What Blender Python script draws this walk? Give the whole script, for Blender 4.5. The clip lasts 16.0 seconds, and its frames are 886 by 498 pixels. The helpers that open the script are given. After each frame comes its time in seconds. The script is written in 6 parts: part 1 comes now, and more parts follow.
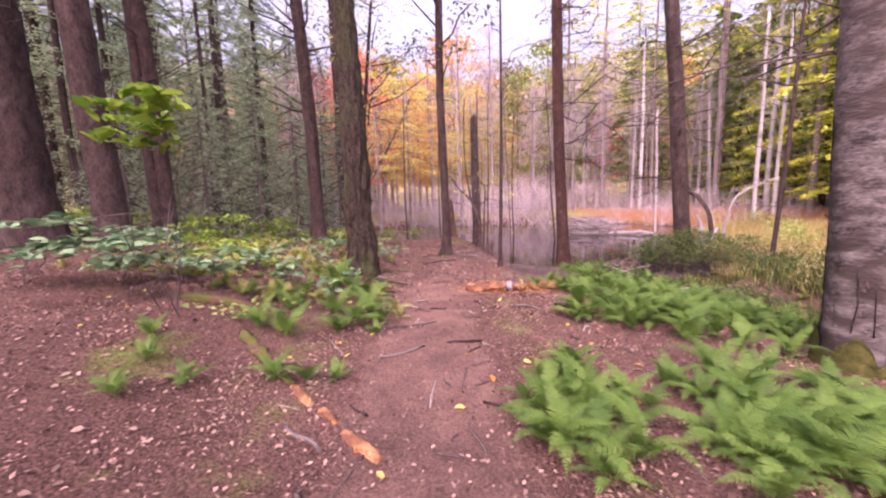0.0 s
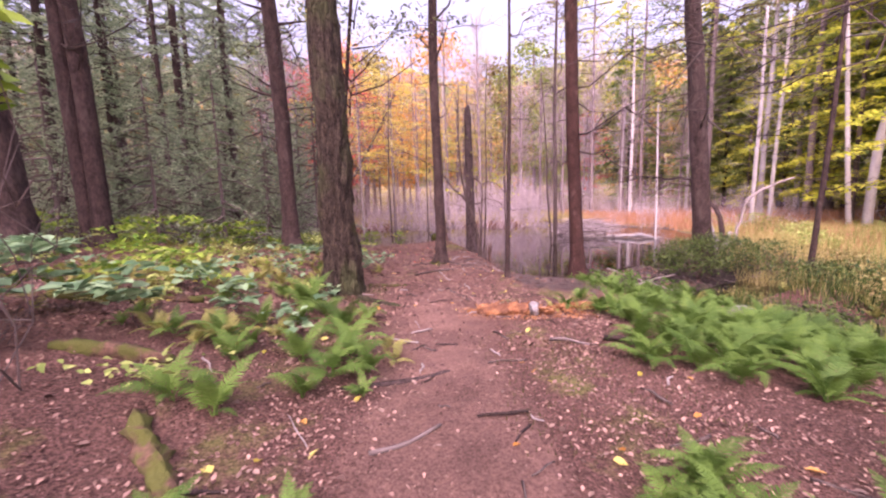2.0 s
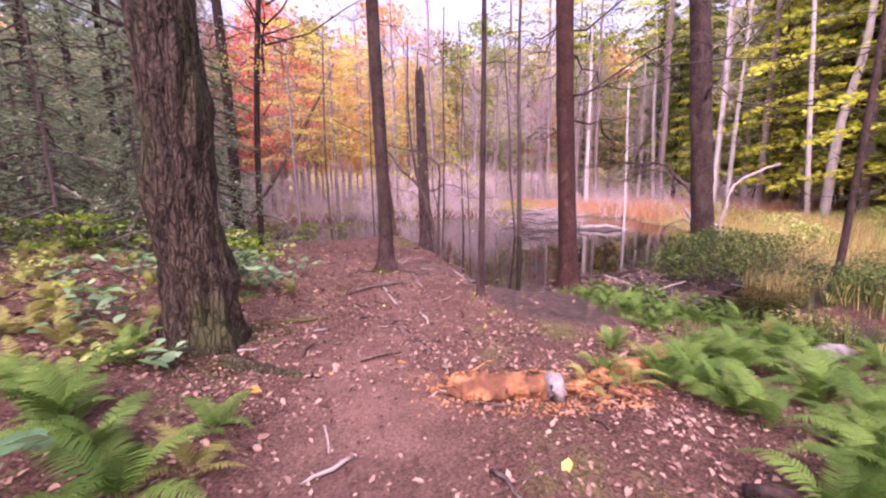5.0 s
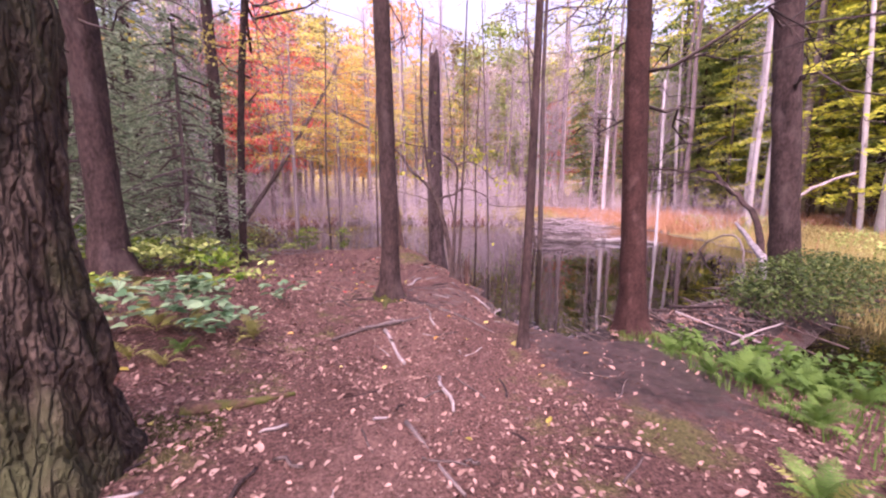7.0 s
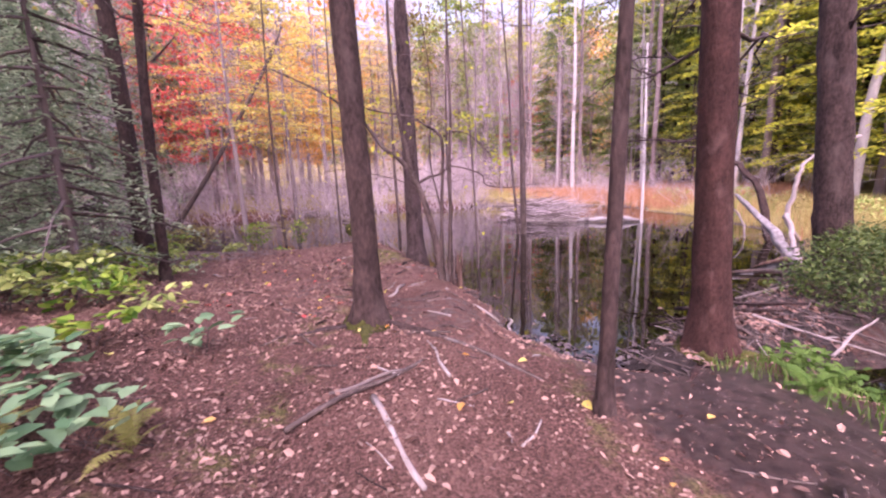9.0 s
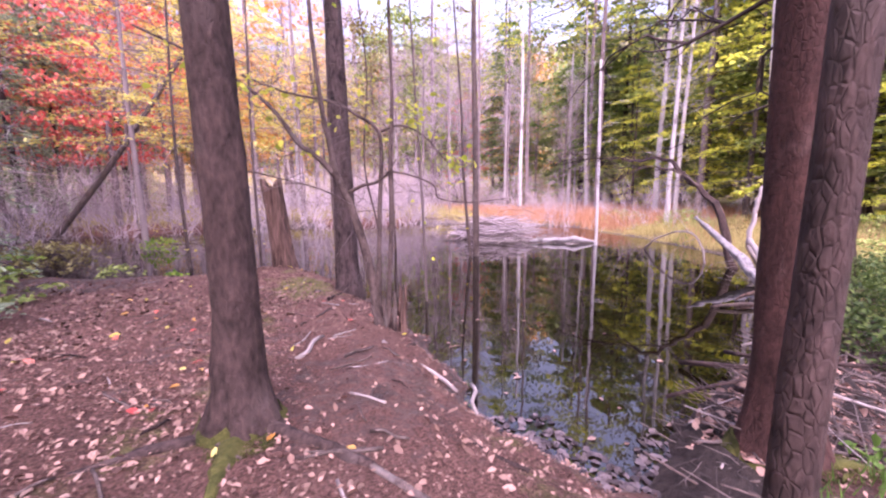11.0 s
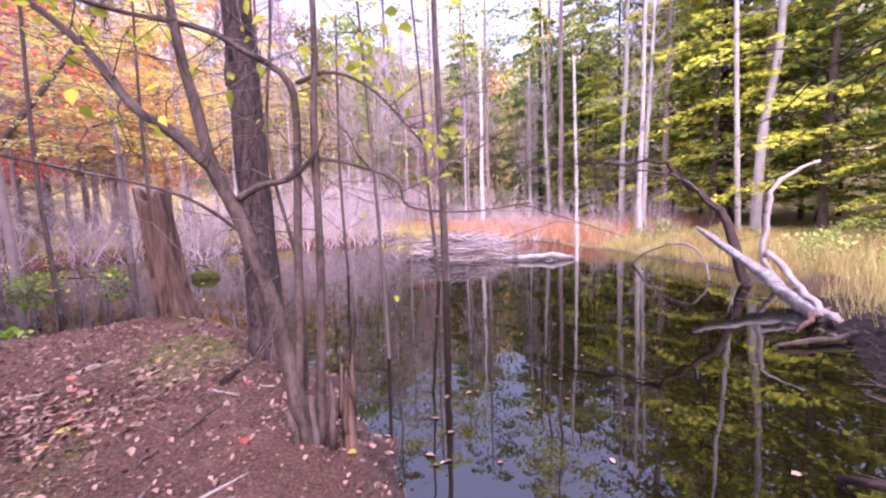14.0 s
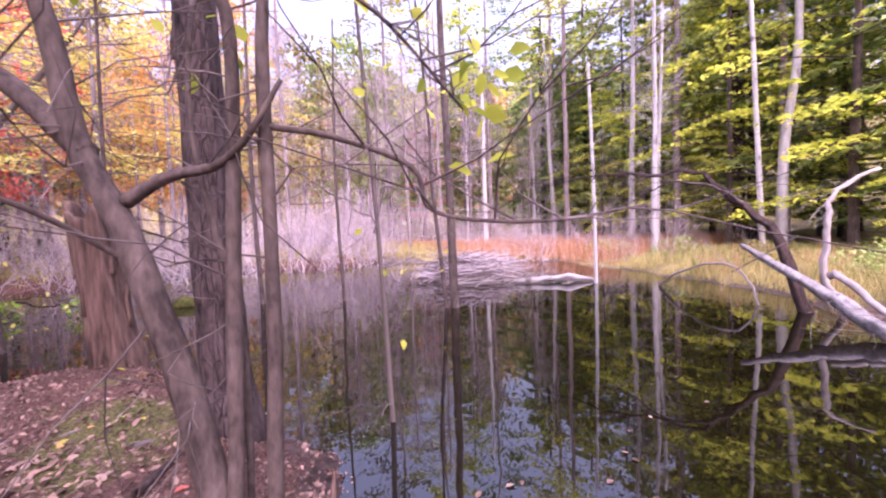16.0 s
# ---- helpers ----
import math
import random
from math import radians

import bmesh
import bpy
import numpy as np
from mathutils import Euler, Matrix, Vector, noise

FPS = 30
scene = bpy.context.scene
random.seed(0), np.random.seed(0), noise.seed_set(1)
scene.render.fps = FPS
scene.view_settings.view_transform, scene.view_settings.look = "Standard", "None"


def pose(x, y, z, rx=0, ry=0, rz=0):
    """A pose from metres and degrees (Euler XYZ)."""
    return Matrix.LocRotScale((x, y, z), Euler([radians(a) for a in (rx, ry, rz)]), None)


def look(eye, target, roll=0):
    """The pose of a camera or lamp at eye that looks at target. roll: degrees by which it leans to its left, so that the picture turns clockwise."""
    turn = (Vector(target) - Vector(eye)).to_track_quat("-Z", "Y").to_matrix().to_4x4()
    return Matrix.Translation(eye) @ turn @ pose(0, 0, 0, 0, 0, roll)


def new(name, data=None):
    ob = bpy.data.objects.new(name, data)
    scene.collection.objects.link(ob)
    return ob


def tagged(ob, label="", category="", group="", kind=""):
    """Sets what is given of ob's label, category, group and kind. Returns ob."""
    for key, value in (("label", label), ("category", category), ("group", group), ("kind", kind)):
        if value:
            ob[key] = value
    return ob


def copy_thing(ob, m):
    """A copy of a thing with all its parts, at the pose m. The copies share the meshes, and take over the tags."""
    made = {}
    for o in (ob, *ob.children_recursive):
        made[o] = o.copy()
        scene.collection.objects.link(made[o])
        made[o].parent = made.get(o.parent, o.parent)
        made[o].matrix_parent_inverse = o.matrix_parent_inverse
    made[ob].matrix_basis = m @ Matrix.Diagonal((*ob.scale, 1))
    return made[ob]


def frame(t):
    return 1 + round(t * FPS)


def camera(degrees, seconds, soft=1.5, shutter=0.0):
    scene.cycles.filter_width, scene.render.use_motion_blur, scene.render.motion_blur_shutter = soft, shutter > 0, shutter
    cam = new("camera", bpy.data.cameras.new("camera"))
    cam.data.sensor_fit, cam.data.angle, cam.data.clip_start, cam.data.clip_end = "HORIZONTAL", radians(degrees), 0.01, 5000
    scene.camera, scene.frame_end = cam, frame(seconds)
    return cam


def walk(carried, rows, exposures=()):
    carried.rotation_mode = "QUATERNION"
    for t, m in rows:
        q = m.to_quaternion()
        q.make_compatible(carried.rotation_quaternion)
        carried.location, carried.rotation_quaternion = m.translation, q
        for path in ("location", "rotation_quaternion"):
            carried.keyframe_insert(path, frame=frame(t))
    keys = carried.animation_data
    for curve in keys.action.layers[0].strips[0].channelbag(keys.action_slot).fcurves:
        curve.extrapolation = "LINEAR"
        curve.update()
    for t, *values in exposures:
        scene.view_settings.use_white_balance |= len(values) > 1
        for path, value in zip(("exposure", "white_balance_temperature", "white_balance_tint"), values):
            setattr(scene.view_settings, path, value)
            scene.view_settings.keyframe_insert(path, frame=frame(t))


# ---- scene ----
cam = camera(97.9, 16.0, soft=2.2, shutter=0.2)
METRES, EYE, TILT, LEAN, TURN = 11.0, 1.5, 0.0, 0.0, 0.0
ROWS = [
    (0.0, 0.0, 0.0, 0.0, -0.23, -7.22, 1.81),
    (0.5, -0.0118, 0.0308, 0.0016, -2.2, -8.44, 1.86),
    (1.0, -0.0181, 0.0568, -0.0002, -3.32, -10.59, 2.08),
    (1.5, -0.0207, 0.0922, 0.0014, -1.84, -6.44, 2.59),
    (2.0, -0.0242, 0.1248, -0.0046, -2.88, -6.99, 1.62),
    (2.5, -0.0254, 0.1607, -0.0051, -8.37, -5.27, 1.63),
    (3.0, -0.0195, 0.1976, -0.0085, -8.92, -6.25, 2.05),
    (3.5, -0.0173, 0.2305, -0.0112, -9.62, -7.82, 0.93),
    (6.0, 0.0038, 0.3983, -0.0075, -10.32, -9.21, 1.36),
    (6.5, 0.006, 0.4312, -0.0082, -7.58, -9.31, 0.2),
    (7.0, -0.0011, 0.4702, -0.0089, -9.22, -8.13, -0.01),
    (7.5, -0.004, 0.5047, -0.0122, -9.16, -10.44, 2.26),
    (8.0, -0.0021, 0.5398, -0.011, -7.82, -9.49, 2.05),
    (8.5, -0.0071, 0.5766, -0.0121, -10.9, -8.91, 0.68),
    (9.0, -0.0083, 0.6094, -0.0142, -15.18, -10.47, 2.35),
    (9.5, -0.0005, 0.6427, -0.0158, -15.7, -10.19, 2.78),
    (12.0, 0.0505, 0.78, -0.0252, -30.35, -7.49, 1.4),
    (12.5, 0.0597, 0.807, -0.0279, -32.51, -7.83, 2.8),
    (13.0, 0.072, 0.8343, -0.0284, -28.52, -5.95, 3.66),
    (13.5, 0.0807, 0.8548, -0.0309, -27.4, -6.12, 2.58),
    (14.0, 0.0885, 0.8818, -0.0271, -29.28, -6.01, 1.87),
    (14.5, 0.0956, 0.8976, -0.028, -29.96, -6.17, 2.63),
    (15.0, 0.1089, 0.9157, -0.0296, -28.71, -6.55, 3.28),
    (15.5, 0.1155, 0.9367, -0.0317, -27.2, -3.59, 1.4),
    (16.0, 0.1184, 0.9665, -0.0299, -29.37, -3.12, 2.36),
]
walk(cam, [(t, pose(0, 0, EYE, TILT, LEAN, TURN) @ pose(METRES * x, METRES * y, METRES * z, 90 + pitch, roll, yaw)) for t, x, y, z, yaw, pitch, roll in ROWS], exposures=[(0.0, 1.26, 6850, 52), (6.0, 1.3, 6600, 56), (9.5, 1.42, 6300, 52), (12.0, 1.6, 6000, 50), (16.0, 1.54, 6050, 48)])
# overcast autumn daylight
world = bpy.data.worlds.new("overcast_sky")
scene.world = world
world.use_nodes = True
wn = world.node_tree.nodes
sky = wn.new("ShaderNodeTexSky")
sky.sky_type = "NISHITA"
sky.sun_disc = False
sky.sun_elevation, sky.sun_rotation = radians(50), radians(200)
sky.air_density, sky.dust_density, sky.ozone_density = 1.0, 3.0, 1.0
soften = wn.new("ShaderNodeHueSaturation")
soften.inputs["Saturation"].default_value = 0.6
world.node_tree.links.new(sky.outputs[0], soften.inputs["Color"])
# a cloud cover, brightest overhead
sky_at = wn.new("ShaderNodeTexCoord")
sky_xyz = wn.new("ShaderNodeSeparateXYZ")
cover = wn.new("ShaderNodeMapRange")
cover.inputs["To Min"].default_value, cover.inputs["To Max"].default_value = 0.42, 2.75
cover.interpolation_type = "SMOOTHSTEP"
clouds = wn.new("ShaderNodeMix")
clouds.data_type, clouds.blend_type = "RGBA", "MULTIPLY"
clouds.inputs["Factor"].default_value = 1.0
world.node_tree.links.new(sky_at.outputs["Generated"], sky_xyz.inputs[0])
world.node_tree.links.new(sky_xyz.outputs["Z"], cover.inputs[0])
world.node_tree.links.new(soften.outputs[0], clouds.inputs[6])
world.node_tree.links.new(cover.outputs[0], clouds.inputs[7])
world.node_tree.links.new(clouds.outputs[2], wn["Background"].inputs["Color"])
wn["Background"].inputs["Strength"].default_value = 0.15
sun_data = bpy.data.lights.new("sun", "SUN")
sun_data.energy, sun_data.angle, sun_data.color = 0.5, radians(60), (1.0, 0.95, 0.88)
sun = new("sun", sun_data)
sun.matrix_world = look((10 * math.sin(radians(200)), 10 * math.cos(radians(200)), 11.9), (0, 0, 0))

# ---------------------------------------------------------------- materials


def material(name, dark, light, scale=6.0, rough=0.8, bump=0.3, stretch=(1, 1, 1), fine=8.0, island=0.0, spots=None,
             through_light=0.0, spot_scale=1.5, spot_edge=(0.5, 0.62), plates=None, objvar=0.0, bump_dist=0.02):
    m = bpy.data.materials.new(name)
    m.use_nodes = True
    n, l = m.node_tree.nodes, m.node_tree.links
    bsdf = n["Principled BSDF"]
    bsdf.inputs["Roughness"].default_value = rough
    bsdf.inputs["Specular IOR Level"].default_value = 0.25
    tc = n.new("ShaderNodeTexCoord")
    mp = n.new("ShaderNodeMapping")
    mp.inputs["Scale"].default_value = stretch
    l.new(tc.outputs["Object"], mp.inputs["Vector"])
    big = n.new("ShaderNodeTexNoise")
    big.inputs["Scale"].default_value, big.inputs["Detail"].default_value = scale, 5
    small = n.new("ShaderNodeTexNoise")
    small.inputs["Scale"].default_value, small.inputs["Detail"].default_value = scale * fine, 4
    for k in (big, small):
        l.new(mp.outputs[0], k.inputs["Vector"])
    mixf = n.new("ShaderNodeMath")
    mixf.operation = "MULTIPLY_ADD"
    mixf.inputs[1].default_value = 0.45
    l.new(small.outputs["Fac"], mixf.inputs[0])
    half = n.new("ShaderNodeMath")
    half.operation = "MULTIPLY"
    half.inputs[1].default_value = 0.55
    l.new(big.outputs["Fac"], half.inputs[0])
    l.new(half.outputs[0], mixf.inputs[2])
    fac = mixf.outputs[0]
    if island:
        geo = n.new("ShaderNodeNewGeometry")
        add = n.new("ShaderNodeMix")
        add.inputs["Factor"].default_value = island
        l.new(fac, add.inputs[2])
        l.new(geo.outputs["Random Per Island"], add.inputs[3])
        fac = add.outputs[0]
    if objvar:
        oi = n.new("ShaderNodeObjectInfo")
        add = n.new("ShaderNodeMix")
        add.inputs["Factor"].default_value = objvar
        l.new(fac, add.inputs[2])
        l.new(oi.outputs["Random"], add.inputs[3])
        fac = add.outputs[0]
    ramp = n.new("ShaderNodeValToRGB")
    lo, hi = (0.36, 0.64) if not (island or objvar) else (0.2, 0.8)
    ramp.color_ramp.elements[0].position, ramp.color_ramp.elements[1].position = lo, hi
    ramp.color_ramp.elements[0].color, ramp.color_ramp.elements[1].color = (*dark, 1), (*light, 1)
    l.new(fac, ramp.inputs[0])
    col = ramp.outputs[0]
    if spots:
        sp = n.new("ShaderNodeTexNoise")
        sp.inputs["Scale"].default_value, sp.inputs["Detail"].default_value = spot_scale, 4
        l.new(mp.outputs[0], sp.inputs["Vector"])
        r2 = n.new("ShaderNodeValToRGB")
        r2.color_ramp.elements[0].position, r2.color_ramp.elements[1].position = spot_edge
        l.new(sp.outputs["Fac"], r2.inputs[0])
        mx = n.new("ShaderNodeMix")
        mx.data_type = "RGBA"
        l.new(r2.outputs[0], mx.inputs["Factor"])
        l.new(col, mx.inputs[6])
        mx.inputs[7].default_value = (*spots, 1)
        col = mx.outputs[2]
    height = mixf.outputs[0]
    if plates:
        # bark plates parted by dark cracks: size per metre, lengthening, width of the crack, depth of its shade
        per_m, long, wide, deep = plates
        warp = n.new("ShaderNodeVectorMath")
        warp.operation = "MULTIPLY_ADD"
        warp.inputs[1].default_value = (0.06, 0.06, 0.06)
        l.new(big.outputs["Color"], warp.inputs[0])
        l.new(tc.outputs["Object"], warp.inputs[2])
        squeeze = n.new("ShaderNodeMapping")
        squeeze.inputs["Scale"].default_value = (1, 1, long)
        l.new(warp.outputs[0], squeeze.inputs["Vector"])
        vor = n.new("ShaderNodeTexVoronoi")
        vor.feature = "DISTANCE_TO_EDGE"
        vor.inputs["Scale"].default_value = per_m
        l.new(squeeze.outputs[0], vor.inputs["Vector"])
        crack = n.new("ShaderNodeMapRange")
        crack.inputs["From Max"].default_value = wide
        crack.inputs["To Min"].default_value = 1 - deep
        l.new(vor.outputs["Distance"], crack.inputs[0])
        mc = n.new("ShaderNodeMix")
        mc.data_type, mc.blend_type = "RGBA", "MULTIPLY"
        mc.inputs["Factor"].default_value = 1.0
        l.new(col, mc.inputs[6])
        l.new(crack.outputs[0], mc.inputs[7])
        col = mc.outputs[2]
        hm = n.new("ShaderNodeMath")
        hm.operation = "MULTIPLY_ADD"
        hm.inputs[1].default_value = 0.8
        l.new(crack.outputs[0], hm.inputs[0])
        l.new(mixf.outputs[0], hm.inputs[2])
        height = hm.outputs[0]
    l.new(col, bsdf.inputs["Base Color"])
    if bump:
        b = n.new("ShaderNodeBump")
        b.inputs["Strength"].default_value, b.inputs["Distance"].default_value = bump, bump_dist
        l.new(height, b.inputs["Height"])
        l.new(b.outputs[0], bsdf.inputs["Normal"])
    if through_light:
        tr = n.new("ShaderNodeBsdfTranslucent")
        l.new(col, tr.inputs["Color"])
        ms = n.new("ShaderNodeMixShader")
        ms.inputs[0].default_value = through_light
        l.new(bsdf.outputs[0], ms.inputs[1])
        l.new(tr.outputs[0], ms.inputs[2])
        l.new(ms.outputs[0], n["Material Output"].inputs["Surface"])
    return m


PINE = material("pine_bark", (0.028, 0.018, 0.016), (0.095, 0.06, 0.054), 9, 0.9, 1.0, (1, 1, 0.45), 4, spots=(0.105, 0.075, 0.068), spot_scale=5, spot_edge=(0.56, 0.72), bump_dist=0.03, plates=(70, 0.35, 0.12, 0.1))
REDPINE = material("red_pine_bark", (0.028, 0.0125, 0.011), (0.088, 0.040, 0.033), 8, 0.9, 0.8, (1, 1, 0.6), 6, spots=(0.13, 0.075, 0.065), spot_scale=7, spot_edge=(0.58, 0.74), bump_dist=0.02, plates=(46, 0.45, 0.10, 0.22))
MAPLEBARK = material("furrowed_bark", (0.022, 0.015, 0.012), (0.115, 0.083, 0.062), 14, 0.92, 1.0, (1, 1, 0.5), 4, spots=(0.075, 0.08, 0.035), spot_scale=2.5, spot_edge=(0.5, 0.66), bump_dist=0.06, plates=(26, 0.14, 0.16, 0.42))
BIRCHBARK = material("birch_bark", (0.035, 0.027, 0.025), (0.22, 0.19, 0.18), 5, 0.8, 1.0, (1, 1, 2.2), 5, spots=(0.06, 0.045, 0.04), spot_scale=3.0, spot_edge=(0.46, 0.6))
PALEBARK = material("pale_bark", (0.28, 0.245, 0.245), (0.66, 0.61, 0.61), 5, 0.75, 0.3, (1, 1, 0.6), 5, spots=(0.20, 0.17, 0.17), spot_scale=3, spot_edge=(0.58, 0.66), objvar=0.25)
ASHBARK = material("ash_grey_bark", (0.13, 0.095, 0.095), (0.36, 0.28, 0.28), 6, 0.85, 0.3, (1, 1, 0.5), 5, objvar=0.3)
SNAGBARK = material("dead_trunk_bark", (0.045, 0.03, 0.029), (0.155, 0.108, 0.104), 8, 0.9, 1.0, (1, 1, 0.35), 5, spots=(0.02, 0.014, 0.013), spot_scale=6, spot_edge=(0.6, 0.7), bump_dist=0.04, plates=(26, 0.2, 0.10, 0.3))
GREYBARK = material("grey_bark", (0.045, 0.031, 0.028), (0.16, 0.115, 0.102), 10, 0.85, 0.5, (1, 1, 0.4), 5, spots=(0.19, 0.16, 0.15), spot_scale=4, spot_edge=(0.58, 0.72))
TWIG = material("twig_bark", (0.075, 0.055, 0.05), (0.21, 0.16, 0.15), 12, 0.85, 0.2, island=0.6)
DARKTWIG = material("dark_twig_bark", (0.03, 0.022, 0.02), (0.12, 0.088, 0.08), 12, 0.85, 0.2, island=0.5)
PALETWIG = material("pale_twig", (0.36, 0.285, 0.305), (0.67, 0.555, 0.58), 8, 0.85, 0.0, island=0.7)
DEADWOOD = material("weathered_wood", (0.17, 0.13, 0.12), (0.46, 0.39, 0.37), 10, 0.8, 0.5, (1, 1, 0.2), 4, island=0.4)
STUMPWOOD = material("rotten_stump_wood", (0.03, 0.016, 0.013), (0.23, 0.14, 0.112), 9, 0.92, 1.0, (1, 1, 0.15), 3, bump_dist=0.05)
ORANGEWOOD = material("rotten_orange_wood", (0.20, 0.07, 0.03), (0.58, 0.28, 0.13), 10, 0.9, 0.8, (1, 1, 1), 4, spots=(0.16, 0.07, 0.04), spot_scale=5)
WHITEBARK = material("white_bark_sleeve", (0.14, 0.12, 0.115), (0.36, 0.325, 0.325), 12, 0.8, 0.6, spots=(0.10, 0.085, 0.075), spot_scale=7, spot_edge=(0.6, 0.66))
MOSS = material("moss", (0.03, 0.036, 0.008), (0.118, 0.112, 0.03), 14, 0.95, 0.9, fine=9)
FERN = material("fern_green", (0.04, 0.105, 0.016), (0.175, 0.30, 0.06), 4, 0.6, 0.0, island=0.25, objvar=0.4, through_light=0.3)
FERNYELLOW = material("fern_yellow", (0.15, 0.165, 0.04), (0.42, 0.40, 0.12), 4, 0.6, 0.0, island=0.3, objvar=0.4, through_light=0.3)
SHRUBLEAF = material("shrub_leaf", (0.03, 0.065, 0.016), (0.145, 0.20, 0.05), 5, 0.55, 0.0, island=0.8, through_light=0.25)
TEALLEAF = material("blue_green_leaf", (0.085, 0.185, 0.085), (0.28, 0.43, 0.23), 5, 0.5, 0.0, island=0.8, through_light=0.25)
BRIGHTLEAF = material("bright_green_leaf", (0.09, 0.21, 0.02), (0.36, 0.50, 0.07), 5, 0.5, 0.0, island=0.8, through_light=0.4)
YELLOWLEAF = material("yellow_leaf", (0.60, 0.50, 0.09), (0.92, 0.82, 0.26), 3, 0.6, 0.0, island=0.8, through_light=0.45)
ORANGELEAF = material("orange_leaf", (0.60, 0.27, 0.06), (0.92, 0.56, 0.18), 3, 0.6, 0.0, island=0.8, through_light=0.45)
REDLEAF = material("red_leaf", (0.62, 0.09, 0.08), (0.92, 0.30, 0.22), 3, 0.6, 0.0, island=0.8, through_light=0.45)
BEECHLEAF = material("beech_leaf", (0.36, 0.42, 0.05), (0.82, 0.80, 0.12), 3, 0.6, 0.0, island=0.8, through_light=0.55)
NEEDLE = material("hemlock_needle", (0.17, 0.25, 0.14), (0.50, 0.60, 0.39), 3, 0.7, 0.0, island=0.8, through_light=0.4)
PINENEEDLE = material("pine_needle", (0.08, 0.11, 0.05), (0.24, 0.28, 0.13), 3, 0.7, 0.0, island=0.8, through_light=0.2)
DEEPGREEN = material("deep_green_leaf", (0.085, 0.155, 0.045), (0.33, 0.45, 0.13), 3, 0.7, 0.0, island=0.8, through_light=0.3)
FARGREEN = material("far_green_leaf", (0.18, 0.25, 0.06), (0.52, 0.60, 0.19), 3, 0.7, 0.0, island=0.8, through_light=0.3)
OLIVELEAF = material("olive_brown_leaf", (0.18, 0.14, 0.05), (0.40, 0.36, 0.14), 3, 0.7, 0.0, island=0.8, through_light=0.3)
MARSHGRASS = material("marsh_grass", (0.30, 0.26, 0.09), (0.66, 0.55, 0.24), 0.5, 0.8, 0.0, island=0.6, through_light=0.3)
RUSTGRASS = material("rust_grass", (0.36, 0.17, 0.09), (0.66, 0.36, 0.22), 0.4, 0.85, 0.0, island=0.6, through_light=0.2)
LITTER = material("leaf_litter", (0.07, 0.033, 0.025), (0.39, 0.235, 0.185), 3, 0.8, 0.0, island=0.95)
PALELEAF = material("fallen_pale_leaf", (0.10, 0.055, 0.042), (0.33, 0.215, 0.17), 3, 0.7, 0.0, island=0.95)
# hill leaves paled and greyed: aerial haze put into the base colour
HAZEDHILL = material("hazy_hill_leaf", (0.32, 0.28, 0.21), (0.64, 0.57, 0.46), 0.2, 0.8, 0.0, island=0.7, through_light=0.3)
MOSSYWOOD = material("mossy_rotten_wood", (0.04, 0.022, 0.016), (0.17, 0.095, 0.065), 9, 0.95, 0.9, (1, 1, 1), 5, spots=(0.085, 0.09, 0.022), spot_scale=6, spot_edge=(0.44, 0.54), bump_dist=0.03)
WETLEAF = material("wet_drowned_leaf", (0.025, 0.018, 0.018), (0.15, 0.115, 0.115), 3, 0.22, 0.0, island=0.95)
STONE = material("damp_stone", (0.14, 0.12, 0.12), (0.40, 0.35, 0.34), 6, 0.6, 0.6, spots=(0.1, 0.1, 0.06))
LODGEMUD = material("lodge_mud", (0.07, 0.05, 0.05), (0.22, 0.16, 0.165), 9, 0.9, 0.9)
MUDPILE = material("dam_mud", (0.02, 0.015, 0.014), (0.075, 0.055, 0.048), 16, 0.95, 1.0, bump_dist=0.06)

# ground: bare trodden earth, needle litter, moss and wet mud, by masks laid on its vertices
GROUND = bpy.data.materials.new("forest_ground")
GROUND.use_nodes = True
gn, gl = GROUND.node_tree.nodes, GROUND.node_tree.links
gb = gn["Principled BSDF"]
gb.inputs["Specular IOR Level"].default_value = 0.3


def gnoise(scale, detail=5, rough=0.6):
    k = gn.new("ShaderNodeTexNoise")
    k.inputs["Scale"].default_value, k.inputs["Detail"].default_value, k.inputs["Roughness"].default_value = scale, detail, rough
    p = gn.new("ShaderNodeNewGeometry")
    gl.new(p.outputs["Position"], k.inputs["Vector"])
    return k.outputs["Fac"]


def gramp(src, a, b, lo=0.35, hi=0.65):
    r = gn.new("ShaderNodeValToRGB")
    r.color_ramp.elements[0].position, r.color_ramp.elements[1].position = lo, hi
    r.color_ramp.elements[0].color, r.color_ramp.elements[1].color = (*a, 1), (*b, 1)
    gl.new(src, r.inputs[0])
    return r.outputs[0]


def gmix(fac, a, b):
    m = gn.new("ShaderNodeMix")
    m.data_type = "RGBA"
    gl.new(fac, m.inputs["Factor"])
    gl.new(a, m.inputs[6])
    gl.new(b, m.inputs[7])
    return m.outputs[2]


def gattr(name, breakup, gain):
    """A vertex mask with a ragged edge."""
    a = gn.new("ShaderNodeAttribute")
    a.attribute_name = name
    m = gn.new("ShaderNodeMath")
    m.operation = "MULTIPLY_ADD"
    m.inputs[1].default_value = gain
    s = gn.new("ShaderNodeMath")
    s.operation = "SUBTRACT"
    gl.new(a.outputs["Fac"], s.inputs[0])
    gl.new(breakup, s.inputs[1])
    gl.new(s.outputs[0], m.inputs[0])
    m.inputs[2].default_value = 0.5
    m.use_clamp = True
    return m.outputs[0]


